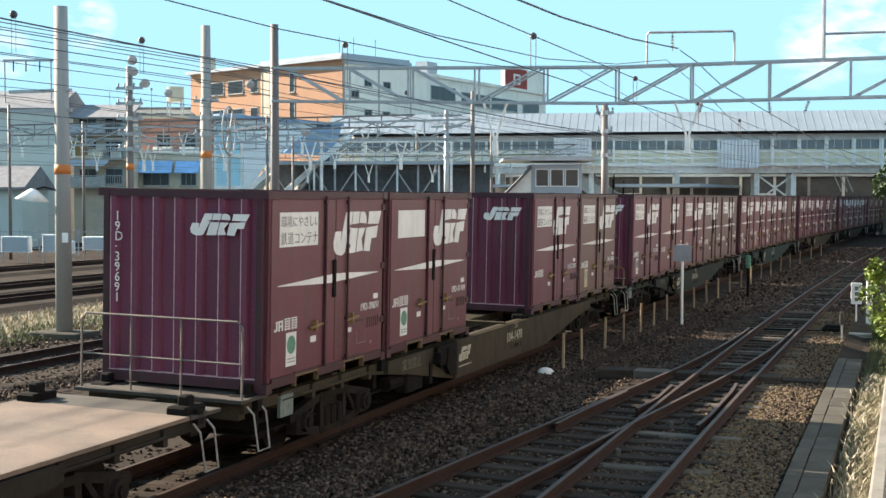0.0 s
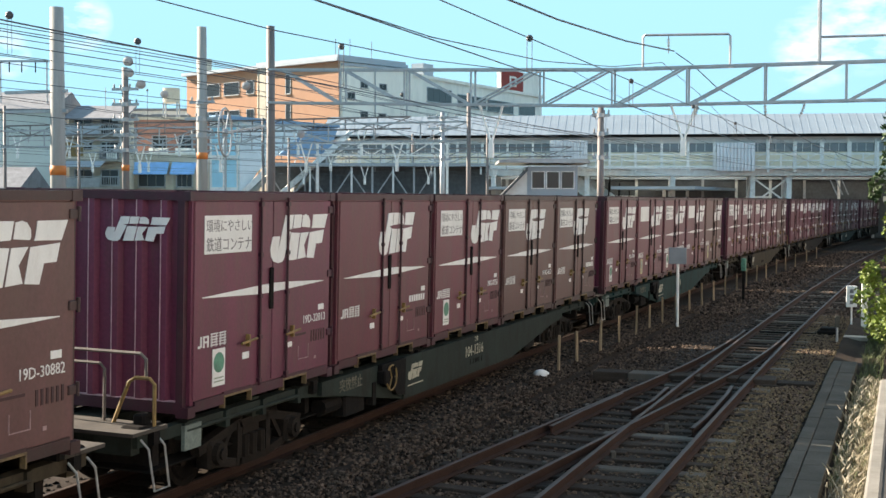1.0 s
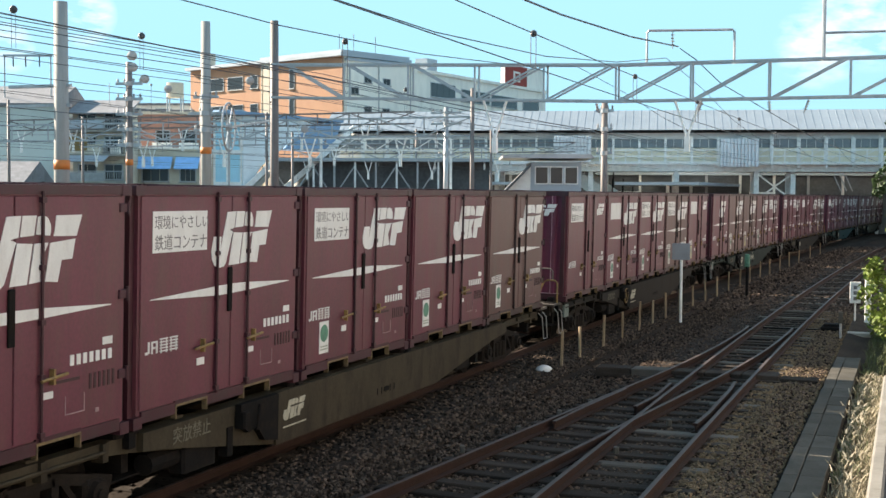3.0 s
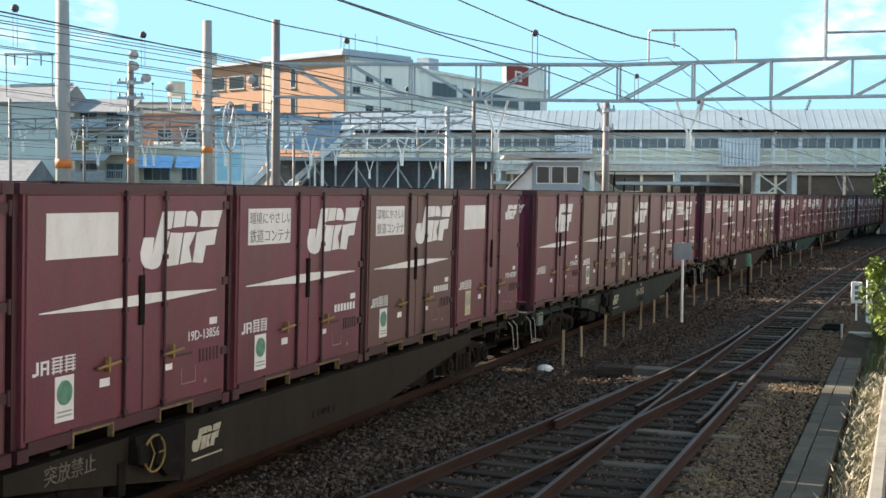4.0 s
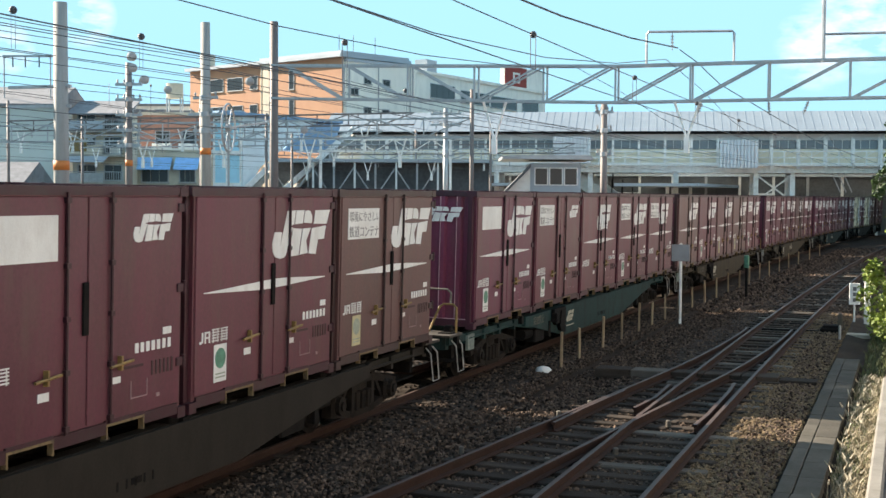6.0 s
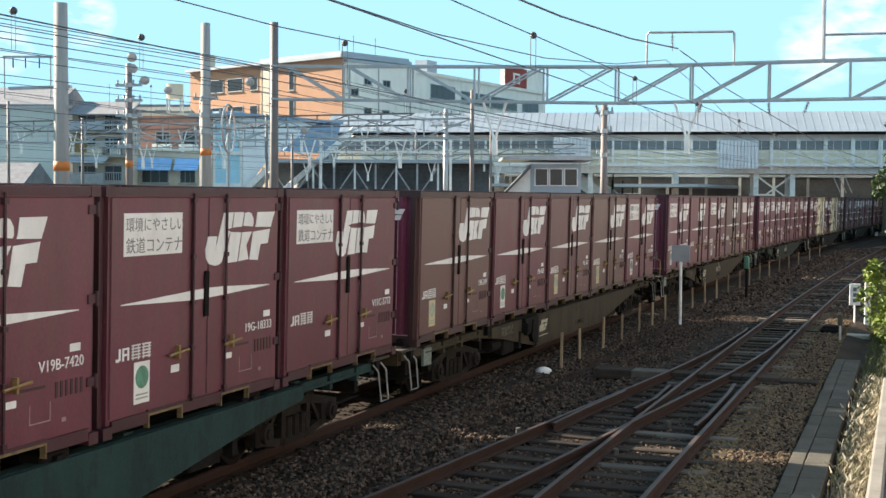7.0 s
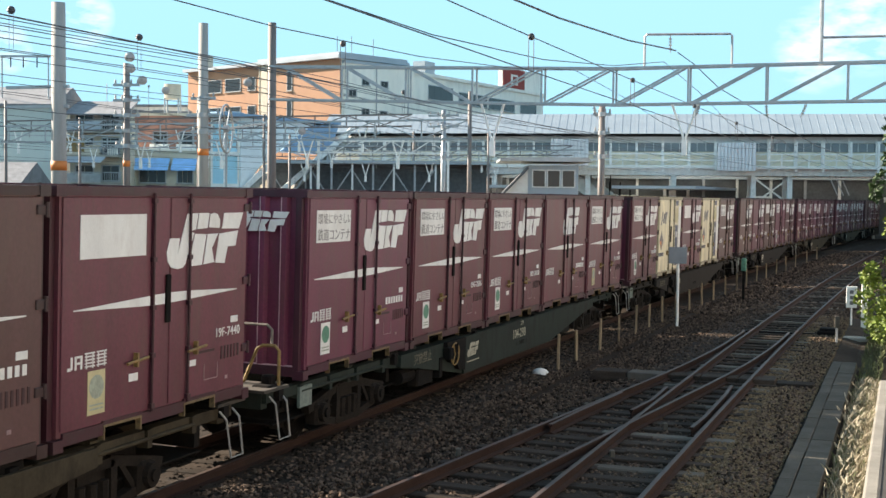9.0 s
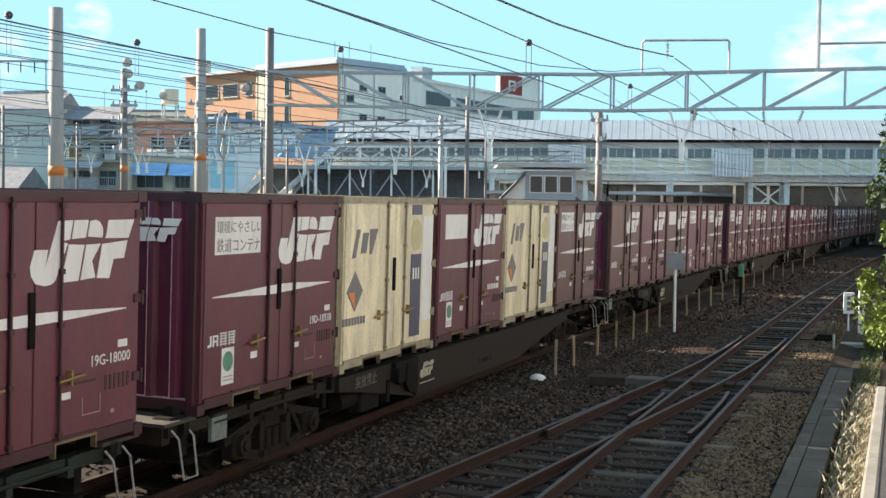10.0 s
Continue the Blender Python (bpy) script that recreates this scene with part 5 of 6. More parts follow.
def gantry_far(s, u0, u1, z, legs, label, mat=None, depth=.8, bay=2.2):
    """A further lattice gantry across the tracks."""
    mat = mat or M_GALV
    t = thing("catenary_gantry", label, "gantry", at=along(s))
    for zz in (z, z + depth):
        part("chord", Geo().box(u0, u1, -.04, .04, zz - .04, zz + .04), mat, t)
    n = int((u1 - u0) / bay)
    for i in range(n):
        a = u0 + (u1 - u0) * i / n
        b = u0 + (u1 - u0) * (i + 1) / n
        part("upright", Geo().bar((a, 0, z), (a, 0, z + depth), .05, .05), mat, t)
        part("brace", Geo().bar((a, 0, z if i % 2 else z + depth), (b, 0, z + depth if i % 2 else z), .05, .05), mat, t)
    for u in legs:
        part("leg", Geo().tube((u, 0, -.3), (u, 0, z + depth + 1.2), .10, .085, n=12), M_POLEBR, t, smooth=True)
    for i in range(0, n, 2):
        u = u0 + (u1 - u0) * (i + .5) / n
        hb = Geo()
        hb.bar((u - .3, 0, z), (u, 0, z - .9), .05, .05)
        hb.bar((u + .3, 0, z), (u, 0, z - .9), .05, .05)
        hb.bar((u, 0, z - .88), (u, 0, z - 1.3), .12, .12)
        part("drop_bracket", hb, M_WHITESTEEL, t, "white forked drop bracket")
        insulator((u + .8, 0, z), t, .4)
    return t


gantry_far(38, -36, -9.4, 5.9, (-36, -22.8, -9.4), "grey lattice gantry across the far tracks")
gantry_far(66, -34, -12.5, 5.7, (-34, -19), "grey lattice gantry near the station")
gantry_far(47, -42, -16, 7.0, (-42,), "weathered brown lattice beam across the far tracks", M_POLEBR, .6, 1.8)
gantry_far(78, -46, -17, 6.6, (-46, -30), "brown lattice gantry before the station", M_POLEBR, .7, 2.0)
gantry_far(56, -44, -22, 6.4, (-44, -30), "grey lattice gantry over the sidings")


def pole(x, y, top, r, mat, label, band=None, arms=(), foot=False):
    p = thing("line_pole", label, "pole", at=pose(x, y, -0.3), group="line poles")
    part("shaft", Geo().tube((0, 0, 0), (0, 0, top + .3), r * 1.12, r * .88, n=18), mat, p, smooth=True)
    if band:
        part("band", Geo().tube((0, 0, band + .3 - .12), (0, 0, band + .3 + .12), r * 1.06, n=18), M_ORANGE, p, "orange painted band", smooth=True)
    if foot:
        part("footing", Geo().chamfer(-.75, .75, -.5, .5, 0, .28, .03), M_TROUGH, p, "concrete footing")
    for z, half, turn in arms:
        m = Matrix.Rotation(radians(turn), 4, "Z")
        ar = part("crossarm", Geo().box(-half, half, -.05, .05, z + .3 - .05, z + .3 + .05), M_GALV, p, at=m)
        for k in (-.85, -.35, .35, .85):
            insulator((k * half, 0, z + .32), ar, .2, (0, 0, 1), .05)
        part("collar", Geo().tube((0, 0, z + .22), (0, 0, z + .38), r * 1.15, n=14), M_GALV, p)
    return p


POLE_A = pole(-11.6, 14.13, 8.21, 0.19, M_POLE, "pale concrete line pole with an orange band", 4.1, foot=True)
lamp_arm = part("lamp_arm", Geo().pipe([(0, -.1, 3.85), (-.35, -.3, 3.95), (-.55, -.4, 3.88)], .025), M_STEELDK, POLE_A)
part("lamp_shade", Geo().tube((-.62, -.42, 3.62), (-.58, -.42, 3.9), .42, .08, n=20), M_WHITESTEEL, POLE_A, "wide white lamp shade", smooth=True)
part("plate", Geo().chamfer(.12, .3, -.22, -.19, 2.55, 2.8, .01), M_WHITESTEEL, POLE_A, "small white plate")
for z in (5.9, 6.4):
    part("crossarm", Geo().box(-1.6, .3, -.04, .04, z - .04, z + .04), M_GALV, POLE_A)
POLE_B = pole(-15.5, 27.7, 9.62, 0.19, M_POLE, "pale concrete line pole with fittings", 4.95, arms=((6.9, .5, 0), (6.3, .7, 0), (5.7, .5, 0)))
POLE_C = pole(-20.4, 30.1, 8.55, 0.14, M_POLEBR, "slim dark line pole with many arms", 4.6, arms=((7.7, .55, 10), (7.1, .55, 10), (6.5, .55, 10), (5.9, .5, 10), (5.3, .5, 10)))
pole(-15.5, 53.2, 8.2, .14, M_GALV, "grey line pole with crossarms near the station", arms=((7.9, .9, 0), (7.3, .9, 0), (6.6, .6, 0), (5.6, .5, 0)))
pole(-2.3, 34.6, 6.9, .13, M_POLEBR, "brown line pole with small insulators", arms=((6.6, .35, 0), (5.9, .3, 0), (5.0, .3, 0)))
# tensioning wheel beside the mast
tw = thing("tension_wheel", "grey spoked tensioning wheel on the wire", "wheel", at=pose(-12.2, 23.6, 5.55, 0, 0, 104))
n = 24
ring = [(.78 * math.cos(6.28319 * i / n), 0, .78 * math.sin(6.28319 * i / n)) for i in range(n + 1)]
part("rim", Geo().pipe(ring, .035, 6), M_GALV, tw)
part("hub", Geo().tube((0, -.08, 0), (0, .08, 0), .12, n=12), M_GALV, tw)
for i in range(0, n, 4):
    part("spoke", Geo().pipe([(0, 0, 0), ring[i]], .02, 5), M_GALV, tw)
part("hanger", Geo().box(-.03, .03, -.03, .03, -5.9, 0), M_GALV, tw)
part("arm", Geo().bar((0, 0, 0), (2.4, -.9, .35), .06, .06), M_GALV, tw)

# ---- station bridge ----
M_ROOFBLUE = shader("pale_blue_metal_roof", (0.25, 0.30, 0.34), 0.5, 0.1, vary=0.1, scale=.4, grain=6, bump=0.05, dirt=(0.33, 0.37, 0.40), dirt_amount=0.4)
M_CREAMW = shader("cream_panel", (0.88, 0.80, 0.62), 0.6, vary=0.1, scale=.6, grain=10, dirt=(0.62, 0.56, 0.44), dirt_amount=0.4, tint=.06)
M_GREYBLUE = shader("grey_blue_panel", (0.36, 0.41, 0.45), 0.6, vary=0.12, scale=.6, grain=10)
M_PALEGREY = shader("pale_grey_panel", (0.70, 0.71, 0.70), 0.6, vary=0.12, scale=.6, grain=10)
# base colour is paled to paint reflections into the panes
M_GLASSPALE = glass("pale_reflection_glass", (0.22, 0.25, 0.27), .12)
M_CORR = shader("white_corrugated_sheet", (0.78, 0.79, 0.80), 0.5, vary=0.1, scale=.8, grain=10)
M_GLASS = glass("dark_window_glass", (0.03, 0.035, 0.038), .18)
# even dark colour for the shaded depth of the station
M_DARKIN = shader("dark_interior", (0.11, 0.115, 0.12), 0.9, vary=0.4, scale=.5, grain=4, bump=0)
A, B = Vector((-41.26, 97.11, 0)), Vector((6.51, 106.2, 0))
BR = Matrix.Translation(A) @ Matrix.Rotation(math.atan2(B.y - A.y, B.x - A.x), 4, "Z")
BL, BEND_R = -1.0, 86.0
bridge = thing("station_bridge", "long cream and white station footbridge with a pale metal roof", "footbridge", at=BR)
part("floor_beam", Geo().box(BL, BEND_R, -.1, 6, 5.6, 6.35), M_WHITESTEEL, bridge)
part("roof", Geo().prism([(-0.9, 9.2), (-0.9, 9.3), (3.2, 11.35), (7, 9.3), (7, 9.2)], BL - 1.5, BEND_R), M_ROOFBLUE, bridge)
for i in range(118):
    u = BL - 1 + i * .73
    part("roof_seam", Geo().bar((u, -.9, 9.305), (u, 3.2, 11.355), .06, .03), M_ROOFBLUE, bridge)
part("fascia", Geo().box(BL - 1.5, BEND_R, -.96, -.9, 9.05, 9.32), M_STEELDK, bridge, "dark eaves edge")
part("upper_wall", Geo().box(BL, BEND_R, 0.0, .2, 8.55, 9.2), M_PALEGREY, bridge)
part("rear_wall", Geo().box(BL, BEND_R, 5.7, 5.9, 6.35, 9.2), M_CREAMW, bridge)
part("lower_wall", Geo().box(BL, BEND_R, 0.02, .2, 6.35, 7.72), M_CREAMW, bridge)
u = BL
while u < BEND_R - 2.4:
    part("pane", Geo().box(u + .06, u + 2.28, .08, .12, 7.76, 8.53), M_GLASSPALE, bridge)
    for k in (0.78, 1.55):
        part("mullion", Geo().box(u + k - .02, u + k + .02, .03, .08, 7.76, 8.53), M_WHITESTEEL, bridge)
    part("post", Geo().box(u - .08, u + .08, -.12, .06, 5.9, 8.9), M_WHITESTEEL, bridge)
    part("gallery_post", Geo().box(u + 1.1, u + 1.2, -.96, -.88, 6.3, 7.5), M_WHITESTEEL, bridge)
    part("gallery_post", Geo().box(u - .03, u + .15, -.98, -.86, 5.9, 8.6), M_WHITESTEEL, bridge)
    part("bracket", Geo().box(u, u + .1, -.95, 0, 6.2, 6.33), M_WHITESTEEL, bridge)
    part("brace", Geo().bar((u, -.05, 6.5), (u + 2.34, -.05, 7.7), .06, .06), M_WHITESTEEL, bridge)
    u += 2.34
for z in (7.5, 6.95, 6.42):
    part("gallery_rail", Geo().box(BL, BEND_R, -.95, -.90, z - .055, z + .055), M_WHITESTEEL, bridge)
part("gallery_floor", Geo().box(BL, BEND_R, -.98, 0, 6.22, 6.3), M_WHITESTEEL, bridge)


def corrugated(u0, u1, z0, z1, y):
    """A sheet with square upright waves, as one folded plate."""
    n = int((u1 - u0) / .3)
    w = (u1 - u0) / n
    line = []
    for i in range(n):
        a = u0 + i * w
        line += [(a, y), (a + w * .1, y - .2), (a + w * .6, y - .2), (a + w * .7, y)]
    return Geo().prism(line + [(u1, y), (u1, y + .1), (u0, y + .1)], z0, z1, "z")


part("sheet_panel", corrugated(34.3, 37.65, 6.0, 8.5, -1.2), M_CORR, bridge, "white corrugated sheet panel")
part("sheet_panel", corrugated(19.4, 22.8, 6.4, 8.8, -1.2), M_CORR, bridge, "white corrugated sheet panel")
for u in (6, 14, 22.7, 30.5, 37.6, 40.8, 51.5, 58, 66):
    part("column", Geo().box(u - .22, u + .22, .4, .85, -.3, 5.6), M_WHITESTEEL, bridge)
    part("column", Geo().box(u - .22, u + .22, 4.6, 5.05, -.3, 5.6), M_WHITESTEEL, bridge)
part("cross_brace", Geo().bar((37.8, .5, 3.2), (40.6, .5, 5.3), .14, .14), M_WHITESTEEL, bridge)
for u in (44.2, 44.7, 45.2):
    part("sloping_strut", Geo().bar((u, .3, 5.6), (u + .75, .3, 3.9), .09, .09), M_GALV, bridge)
part("cross_brace", Geo().bar((37.8, .5, 5.3), (40.6, .5, 3.2), .14, .14), M_WHITESTEEL, bridge)


def stairs(x, y, turn, rise, run, width, label):
    """A covered stair with solid sides, from its foot."""
    t = thing("station_stairs", label, "stairs", at=pose(x, y, 0, 0, 0, turn))
    n = 26
    st = Geo()
    for i in range(n):
        st.box(run * i / n, run * (i + 1) / n + .02, -width / 2, width / 2, rise * i / n - .3, rise * (i + 1) / n)
    part("flight", st, M_CONC, t)
    for s in (-1, 1):
        part("side_panel", Geo().prism([(0, -.35), (run, rise - .35), (run, rise + 1.1), (0, 1.1)], s * width / 2 - .06, s * width / 2 + .06, "y"), M_WHITESTEEL, t)
        for i in range(8):
            u = run * (i + .5) / 8
            part("post", Geo().box(u - .04, u + .04, s * width / 2 - .04, s * width / 2 + .04, rise * (i + .5) / 8 + 1.0, rise * (i + .5) / 8 + 2.6), M_STEELDK, t)
    return t


stairs(-13.5, 103.0, 168, 5.4, 8, 2.4, "dark station stairs under the footbridge")
# platforms, their roofs, and added dark blocks for the shade below the bridge
for k, (u, w) in enumerate(((-15.0, 6.5), (-29.5, 5.0))):
    pf = thing("station_platform", "concrete station platform with a flat roof on columns", "platform", at=along(88, u), kind="structure")
    part("slab", Geo().box(-w / 2, w / 2, 0, 90, -.3, .92), M_CONC, pf)
    part("canopy", Geo().box(-w / 2 - .4, w / 2 + .4, 6, 90, 4.3, 4.55), M_GREYBLUE, pf)
    for i in range(9):
        part("column", Geo().box(-.12, .12, 10 + i * 9, 10.25 + i * 9, .9, 4.3), M_WHITESTEEL, pf)
conc = thing("dark_backdrop_block", "added dark block behind the footbridge, in place of its shaded depth", "building", at=BR @ pose(0, 9, -.3))
# wall colour paints the darkness seen between the bridge columns
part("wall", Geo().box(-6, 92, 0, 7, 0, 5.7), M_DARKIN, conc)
part("roof", Geo().box(-6.5, 92.5, -.6, 7.6, 5.7, 5.95), M_GREYBLUE, conc)
for i in range(30):
    part("pillar", Geo().box(-5 + i * 3.2, -4.75 + i * 3.2, -.2, 0, 0, 5.7), M_WHITESTEEL if i % 3 else M_GALV, conc)
    if i % 4 == 1:
        part("sign_board", Geo().box(-4 + i * 3.2, -1.8 + i * 3.2, -.3, -.2, 3.6, 4.1), M_WHITESTEEL, conc)
# added block; its dark wall stands in for the shaded stair clutter here
off = thing("stair_clutter_block", "added low grey block with pillars and a flat roof, in place of dark stair clutter", "building", at=facade(-37.5, 74.2, -21.5, 79.6))
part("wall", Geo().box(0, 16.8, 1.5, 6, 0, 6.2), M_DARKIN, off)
part("roof", Geo().box(-.3, 17.1, -.3, 6.3, 6.2, 6.45), M_GREYBLUE, off)
for i in range(9):
    part("pillar", Geo().box(i * 1.6, i * 1.6 + .14, 0, .14, 0, 6.2), M_GALV if i % 2 else M_WHITESTEEL, off)
for i in range(8):
    part("brace", Geo().bar((i * 1.6, .07, 3.4 if i % 2 else 5.8), (i * 1.6 + 1.6, .07, 5.8 if i % 2 else 3.4), .09, .09), M_GALV, off)
# signal hut in front of the bridge
hut = thing("signal_hut", "pale grey signal hut with a flat roof and dark windows", "hut", at=Matrix.Translation((-8.26, 45.08, 0)) @ Matrix.Rotation(.35, 4, "Z"))
part("wall", Geo().box(0, 2.4, 0, 3.4, -.3, 4.95), M_GREYBLUE, hut)
part("roof", Geo().prism([(-1.35, 5.25), (-.9, 5.32), (2.8, 5.32), (2.95, 5.12), (-1.35, 5.12)], -.6, 3.9, "y"), M_GALV, hut)
for u in (.25, .95, 1.65):
    wd = part("window", Geo().box(u - .05, u + .6, -.05, 0, 3.9, 4.75), M_WHITESTEEL, hut)
    part("pane", Geo().box(u, u + .55, -.065, -.05, 3.95, 4.7), M_GLASS, wd)
part("stair_roof", Geo().prism([(-1.5, 3.2), (0, 4.75), (0, 4.9), (-1.5, 3.35)], -.5, .6, "y"), M_DARKIN, hut)
part("side_wall", Geo().prism([(-1.4, 3.3), (0, 4.75), (0, -.3), (-1.4, -.3)], .0, .15, "y"), M_WHITESTEEL, hut)


# ---- town behind ----
def window(t, u, z, w, h, panes=2, y=0.0, mat=None):
    """A window set proud of a facade that faces -y: frame, panes and sill."""
    f = Geo()
    for a in ((u, u + w, z, z + .08), (u, u + w, z + h - .08, z + h), (u, u + .08, z, z + h), (u + w - .08, u + w, z, z + h)):
        f.box(a[0], a[1], y - .07, y + .02, a[2], a[3])
    wd = part("window", f, mat or M_GALV, t)
    part("sill", Geo().box(u - .08, u + w + .08, y - .16, y, z - .08, z - .002), M_CONC, wd)
    pw = (w - .16) / panes
    for i in range(panes):
        part("pane", Geo().box(u + .08 + i * pw + .02, u + .08 + (i + 1) * pw - .02, y - .035, y - .01, z + .08, z + h - .08), M_GLASS, wd)
    return wd


M_ORWALL = shader("orange_render", (0.45, 0.245, 0.15), 0.85, vary=0.1, scale=0.3, grain=8, bump=0.1, dirt=(0.36, 0.16, 0.09), dirt_amount=0.3)
M_WHWALL = shader("white_render", (0.84, 0.81, 0.73), 0.85, vary=0.08, scale=0.3, grain=8, bump=0.1, dirt=(0.48, 0.47, 0.44), dirt_amount=0.5, stretch=(1, 1, .3))
M_BRICKW = shader("brown_brick", (0.38, 0.195, 0.145), 0.85, vary=0.2, scale=1.5, grain=12, bump=0.2)
M_REDW = shader("red_panel", (0.30, 0.04, 0.03), 0.7, vary=0.2, scale=.6)
M_BEIGE = shader("beige_render", (0.56, 0.50, 0.40), 0.85, vary=0.15, scale=.4, grain=8, dirt=(0.36, 0.31, 0.25), dirt_amount=0.5)
M_GREENW = shader("pale_green_siding", (0.50, 0.56, 0.53), 0.7, vary=0.1, scale=.4, grain=8)
M_TILE = shader("grey_roof_tiles", (0.20, 0.20, 0.21), 0.7, vary=0.3, scale=2, grain=10, bump=.3)
M_AWN = shader("blue_awning", (0.25, 0.52, 0.86), 0.7, vary=0.2, scale=2, bump=0)

ob = thing("corner_building", "five-storey building with an orange front and a white side", "building", at=facade(-82.3, 135.8, -54.75, 124.6))
part("side_wall", Geo().box(0.2, 29.7, .2, 11, 0, 20.0), M_WHWALL, ob, "white rendered walls")
part("front_wall", Geo().box(0, 29.75, 0, .2, 0, 20.0), M_ORWALL, ob, "orange rendered front wall")
part("roof", Geo().box(-.3, 30.2, -.7, 11.4, 20.0, 20.4), M_GREYBLUE, ob)
part("parapet", Geo().box(15, 30.0, -.4, 11.2, 20.4, 20.75), M_GREYBLUE, ob)
part("pipe", Geo().tube((15.2, -.15, 0), (15.2, -.15, 20), .18, n=8), M_BEIGE, ob)
part("stair_shaft", Geo().box(15.6, 16.8, -.35, 0, 0, 20.0), M_BEIGE, ob)
part("tank", Geo().tube((1.2, 2, 20.4), (1.2, 2, 22.4), 1.0, n=16), M_BEIGE, ob, smooth=True)
for z in (17.0, 13.4, 9.8):
    window(ob, 20.2, z - .4, 1.0, 2.4, 1)
    window(ob, 4, z, 3.2, 1.7, 2)
    window(ob, 8, z, 3.2, 1.7, 2)
    window(ob, 12.6, z, 1.6, 1.7, 2)
side = Matrix.Translation((29.7, 0.0, 0)) @ Matrix.Rotation(math.atan2(10.3, 5.0) - math.atan2(-11.2, 27.55), 4, "Z")
wing = thing("white_annex", "white rendered annex with small windows and a flat roof", "building", at=facade(-54.6, 124.7, -49.6, 135.0))
part("wall", Geo().box(0.3, 11.5, -.25, 9, 0, 19.5), M_WHWALL, wing)
part("roof", Geo().box(.2, 11.8, -.5, 9.2, 19.5, 19.8), M_GREYBLUE, wing)
for u, z in ((2.9, 17.0), (5.9, 16.9), (.85, 15.6), (2.9, 13.4), (5.8, 13.3), (.8, 12.1), (2.9, 9.8), (5.8, 9.8)):
    window(wing, u, z, 1.25, .85, 2, -.25)
part("pipe", Geo().tube((5.2, -.35, 0), (5.2, -.35, 19.4), .08, n=6), M_GALV, wing)
part("pipe", Geo().tube((10.4, -.35, 0), (10.4, -.35, 19.4), .08, n=6), M_GALV, wing)
long_b = thing("white_building", "long white building with ribbon windows and a red roof box", "building", at=facade(-50.3, 136.9, -44.0, 175.4))
part("wall", Geo().box(0, 39, 0, 10, 0, 19.2), M_WHWALL, long_b)
part("roof", Geo().box(-.2, 39.2, -.3, 10.2, 19.2, 19.6), M_WHWALL, long_b)
for z in (16.3, 12.6, 9.0):
    window(long_b, 3.8, z, 6.6, 1.9, 4)
    window(long_b, 12.0, z - .1, 8.4, 1.7, 6)
    window(long_b, 20.8, z - .2, 8.3, 1.7, 6)
    window(long_b, 30.9, z - .2, 5.6, 1.7, 4)
box = part("roof_box", Geo().box(25.7, 38.8, .3, 1.0, 19.6, 22.6), M_WHWALL, long_b)
part("red_panel", Geo().box(25.8, 32.8, .18, .3, 19.7, 22.5), M_REDW, box, "red painted panel")
wd = part("white_mark", Geo().box(28.2, 30.4, .12, .18, 20.2, 21.7), M_WHWALL, box, "pale framed mark on the red panel")
part("mark_core", Geo().box(28.7, 29.9, .08, .12, 20.5, 21.4), M_REDW, wd)
part("roof_vent", Geo().box(5, 7.6, 1.2, 3, 19.6, 21.4), M_GREYBLUE, long_b)
for t, u in ((ob, 26), (wing, 4), (wing, 7.5)):
    part("antenna", Geo().tube((u, 3, 20), (u, 3, 23.2), .05, n=5), M_GALV, t)

bb = thing("brick_building", "low brown brick building with two windows", "building", at=facade(-54.2, 81.7, -48.0, 84.0))
part("wall", Geo().box(0, 7, 0, 6, 0, 10.5), M_BRICKW, bb)
part("roof", Geo().box(-.15, 7.15, -.15, 6.2, 10.5, 10.75), M_BEIGE, bb)
for u in (1.3, 3.6):
    window(bb, u, 7.9, 1.3, 1.25, 2)
    part("balcony_rail", Geo().box(u - .2, u + 1.5, -.4, -.34, 7.6, 8.05), M_WHITESTEEL, bb)
shop = thing("shop_building", "beige shop front with blue awnings over its windows", "building", at=facade(-52.5, 76.8, -46.6, 79.0))
part("wall", Geo().box(0, 6.6, 0, 5, 0, 7.3), M_BEIGE, shop)
part("roof", Geo().box(-.1, 6.7, -.1, 5.1, 7.3, 7.45), M_WHWALL, shop)
for u, w in ((1.1, 2.9), (4.25, 2.0)):
    part("awning", Geo().prism([(-1.0, 5.75), (0, 6.7), (0, 6.62), (-1.0, 5.65)], u, u + w, "x"), M_AWN, shop, "blue sloping awning")
    window(shop, u + .3, 4.6, w - .6, 1.2, 3)
M_LIFTBL = shader("pale_blue_panel", (0.40, 0.72, 0.84), 0.35, vary=0.1, scale=1, bump=0)
lift = thing("lift_tower", "pale blue glazed lift tower with a white frame", "lift tower", at=facade(-40.5, 70.7, -38.55, 71.45))
part("core", Geo().box(.1, 2.0, .1, 2.2, 0, 9.7), M_LIFTBL, lift)
part("roof", Geo().box(-.1, 2.2, -.1, 2.4, 9.7, 9.95), M_GREYBLUE, lift)
for u in (0, .95, 1.98):
    part("frame_post", Geo().box(u, u + .14, 0, .14, 0, 9.7), M_WHITESTEEL, lift)
for z in (4.2, 6.6, 9.1):
    part("frame_rail", Geo().box(0, 2.12, -.01, .13, z, z + .35), M_WHITESTEEL, lift)
M_PALEBL = shader("pale_blue_sheet", (0.80, 0.86, 0.88), 0.5, vary=0.12, scale=.8, grain=8, bump=0)
M_BLUEROOF = shader("blue_roof_sheet", (0.22, 0.36, 0.52), 0.5, vary=0.15, scale=.8, grain=8, bump=0)
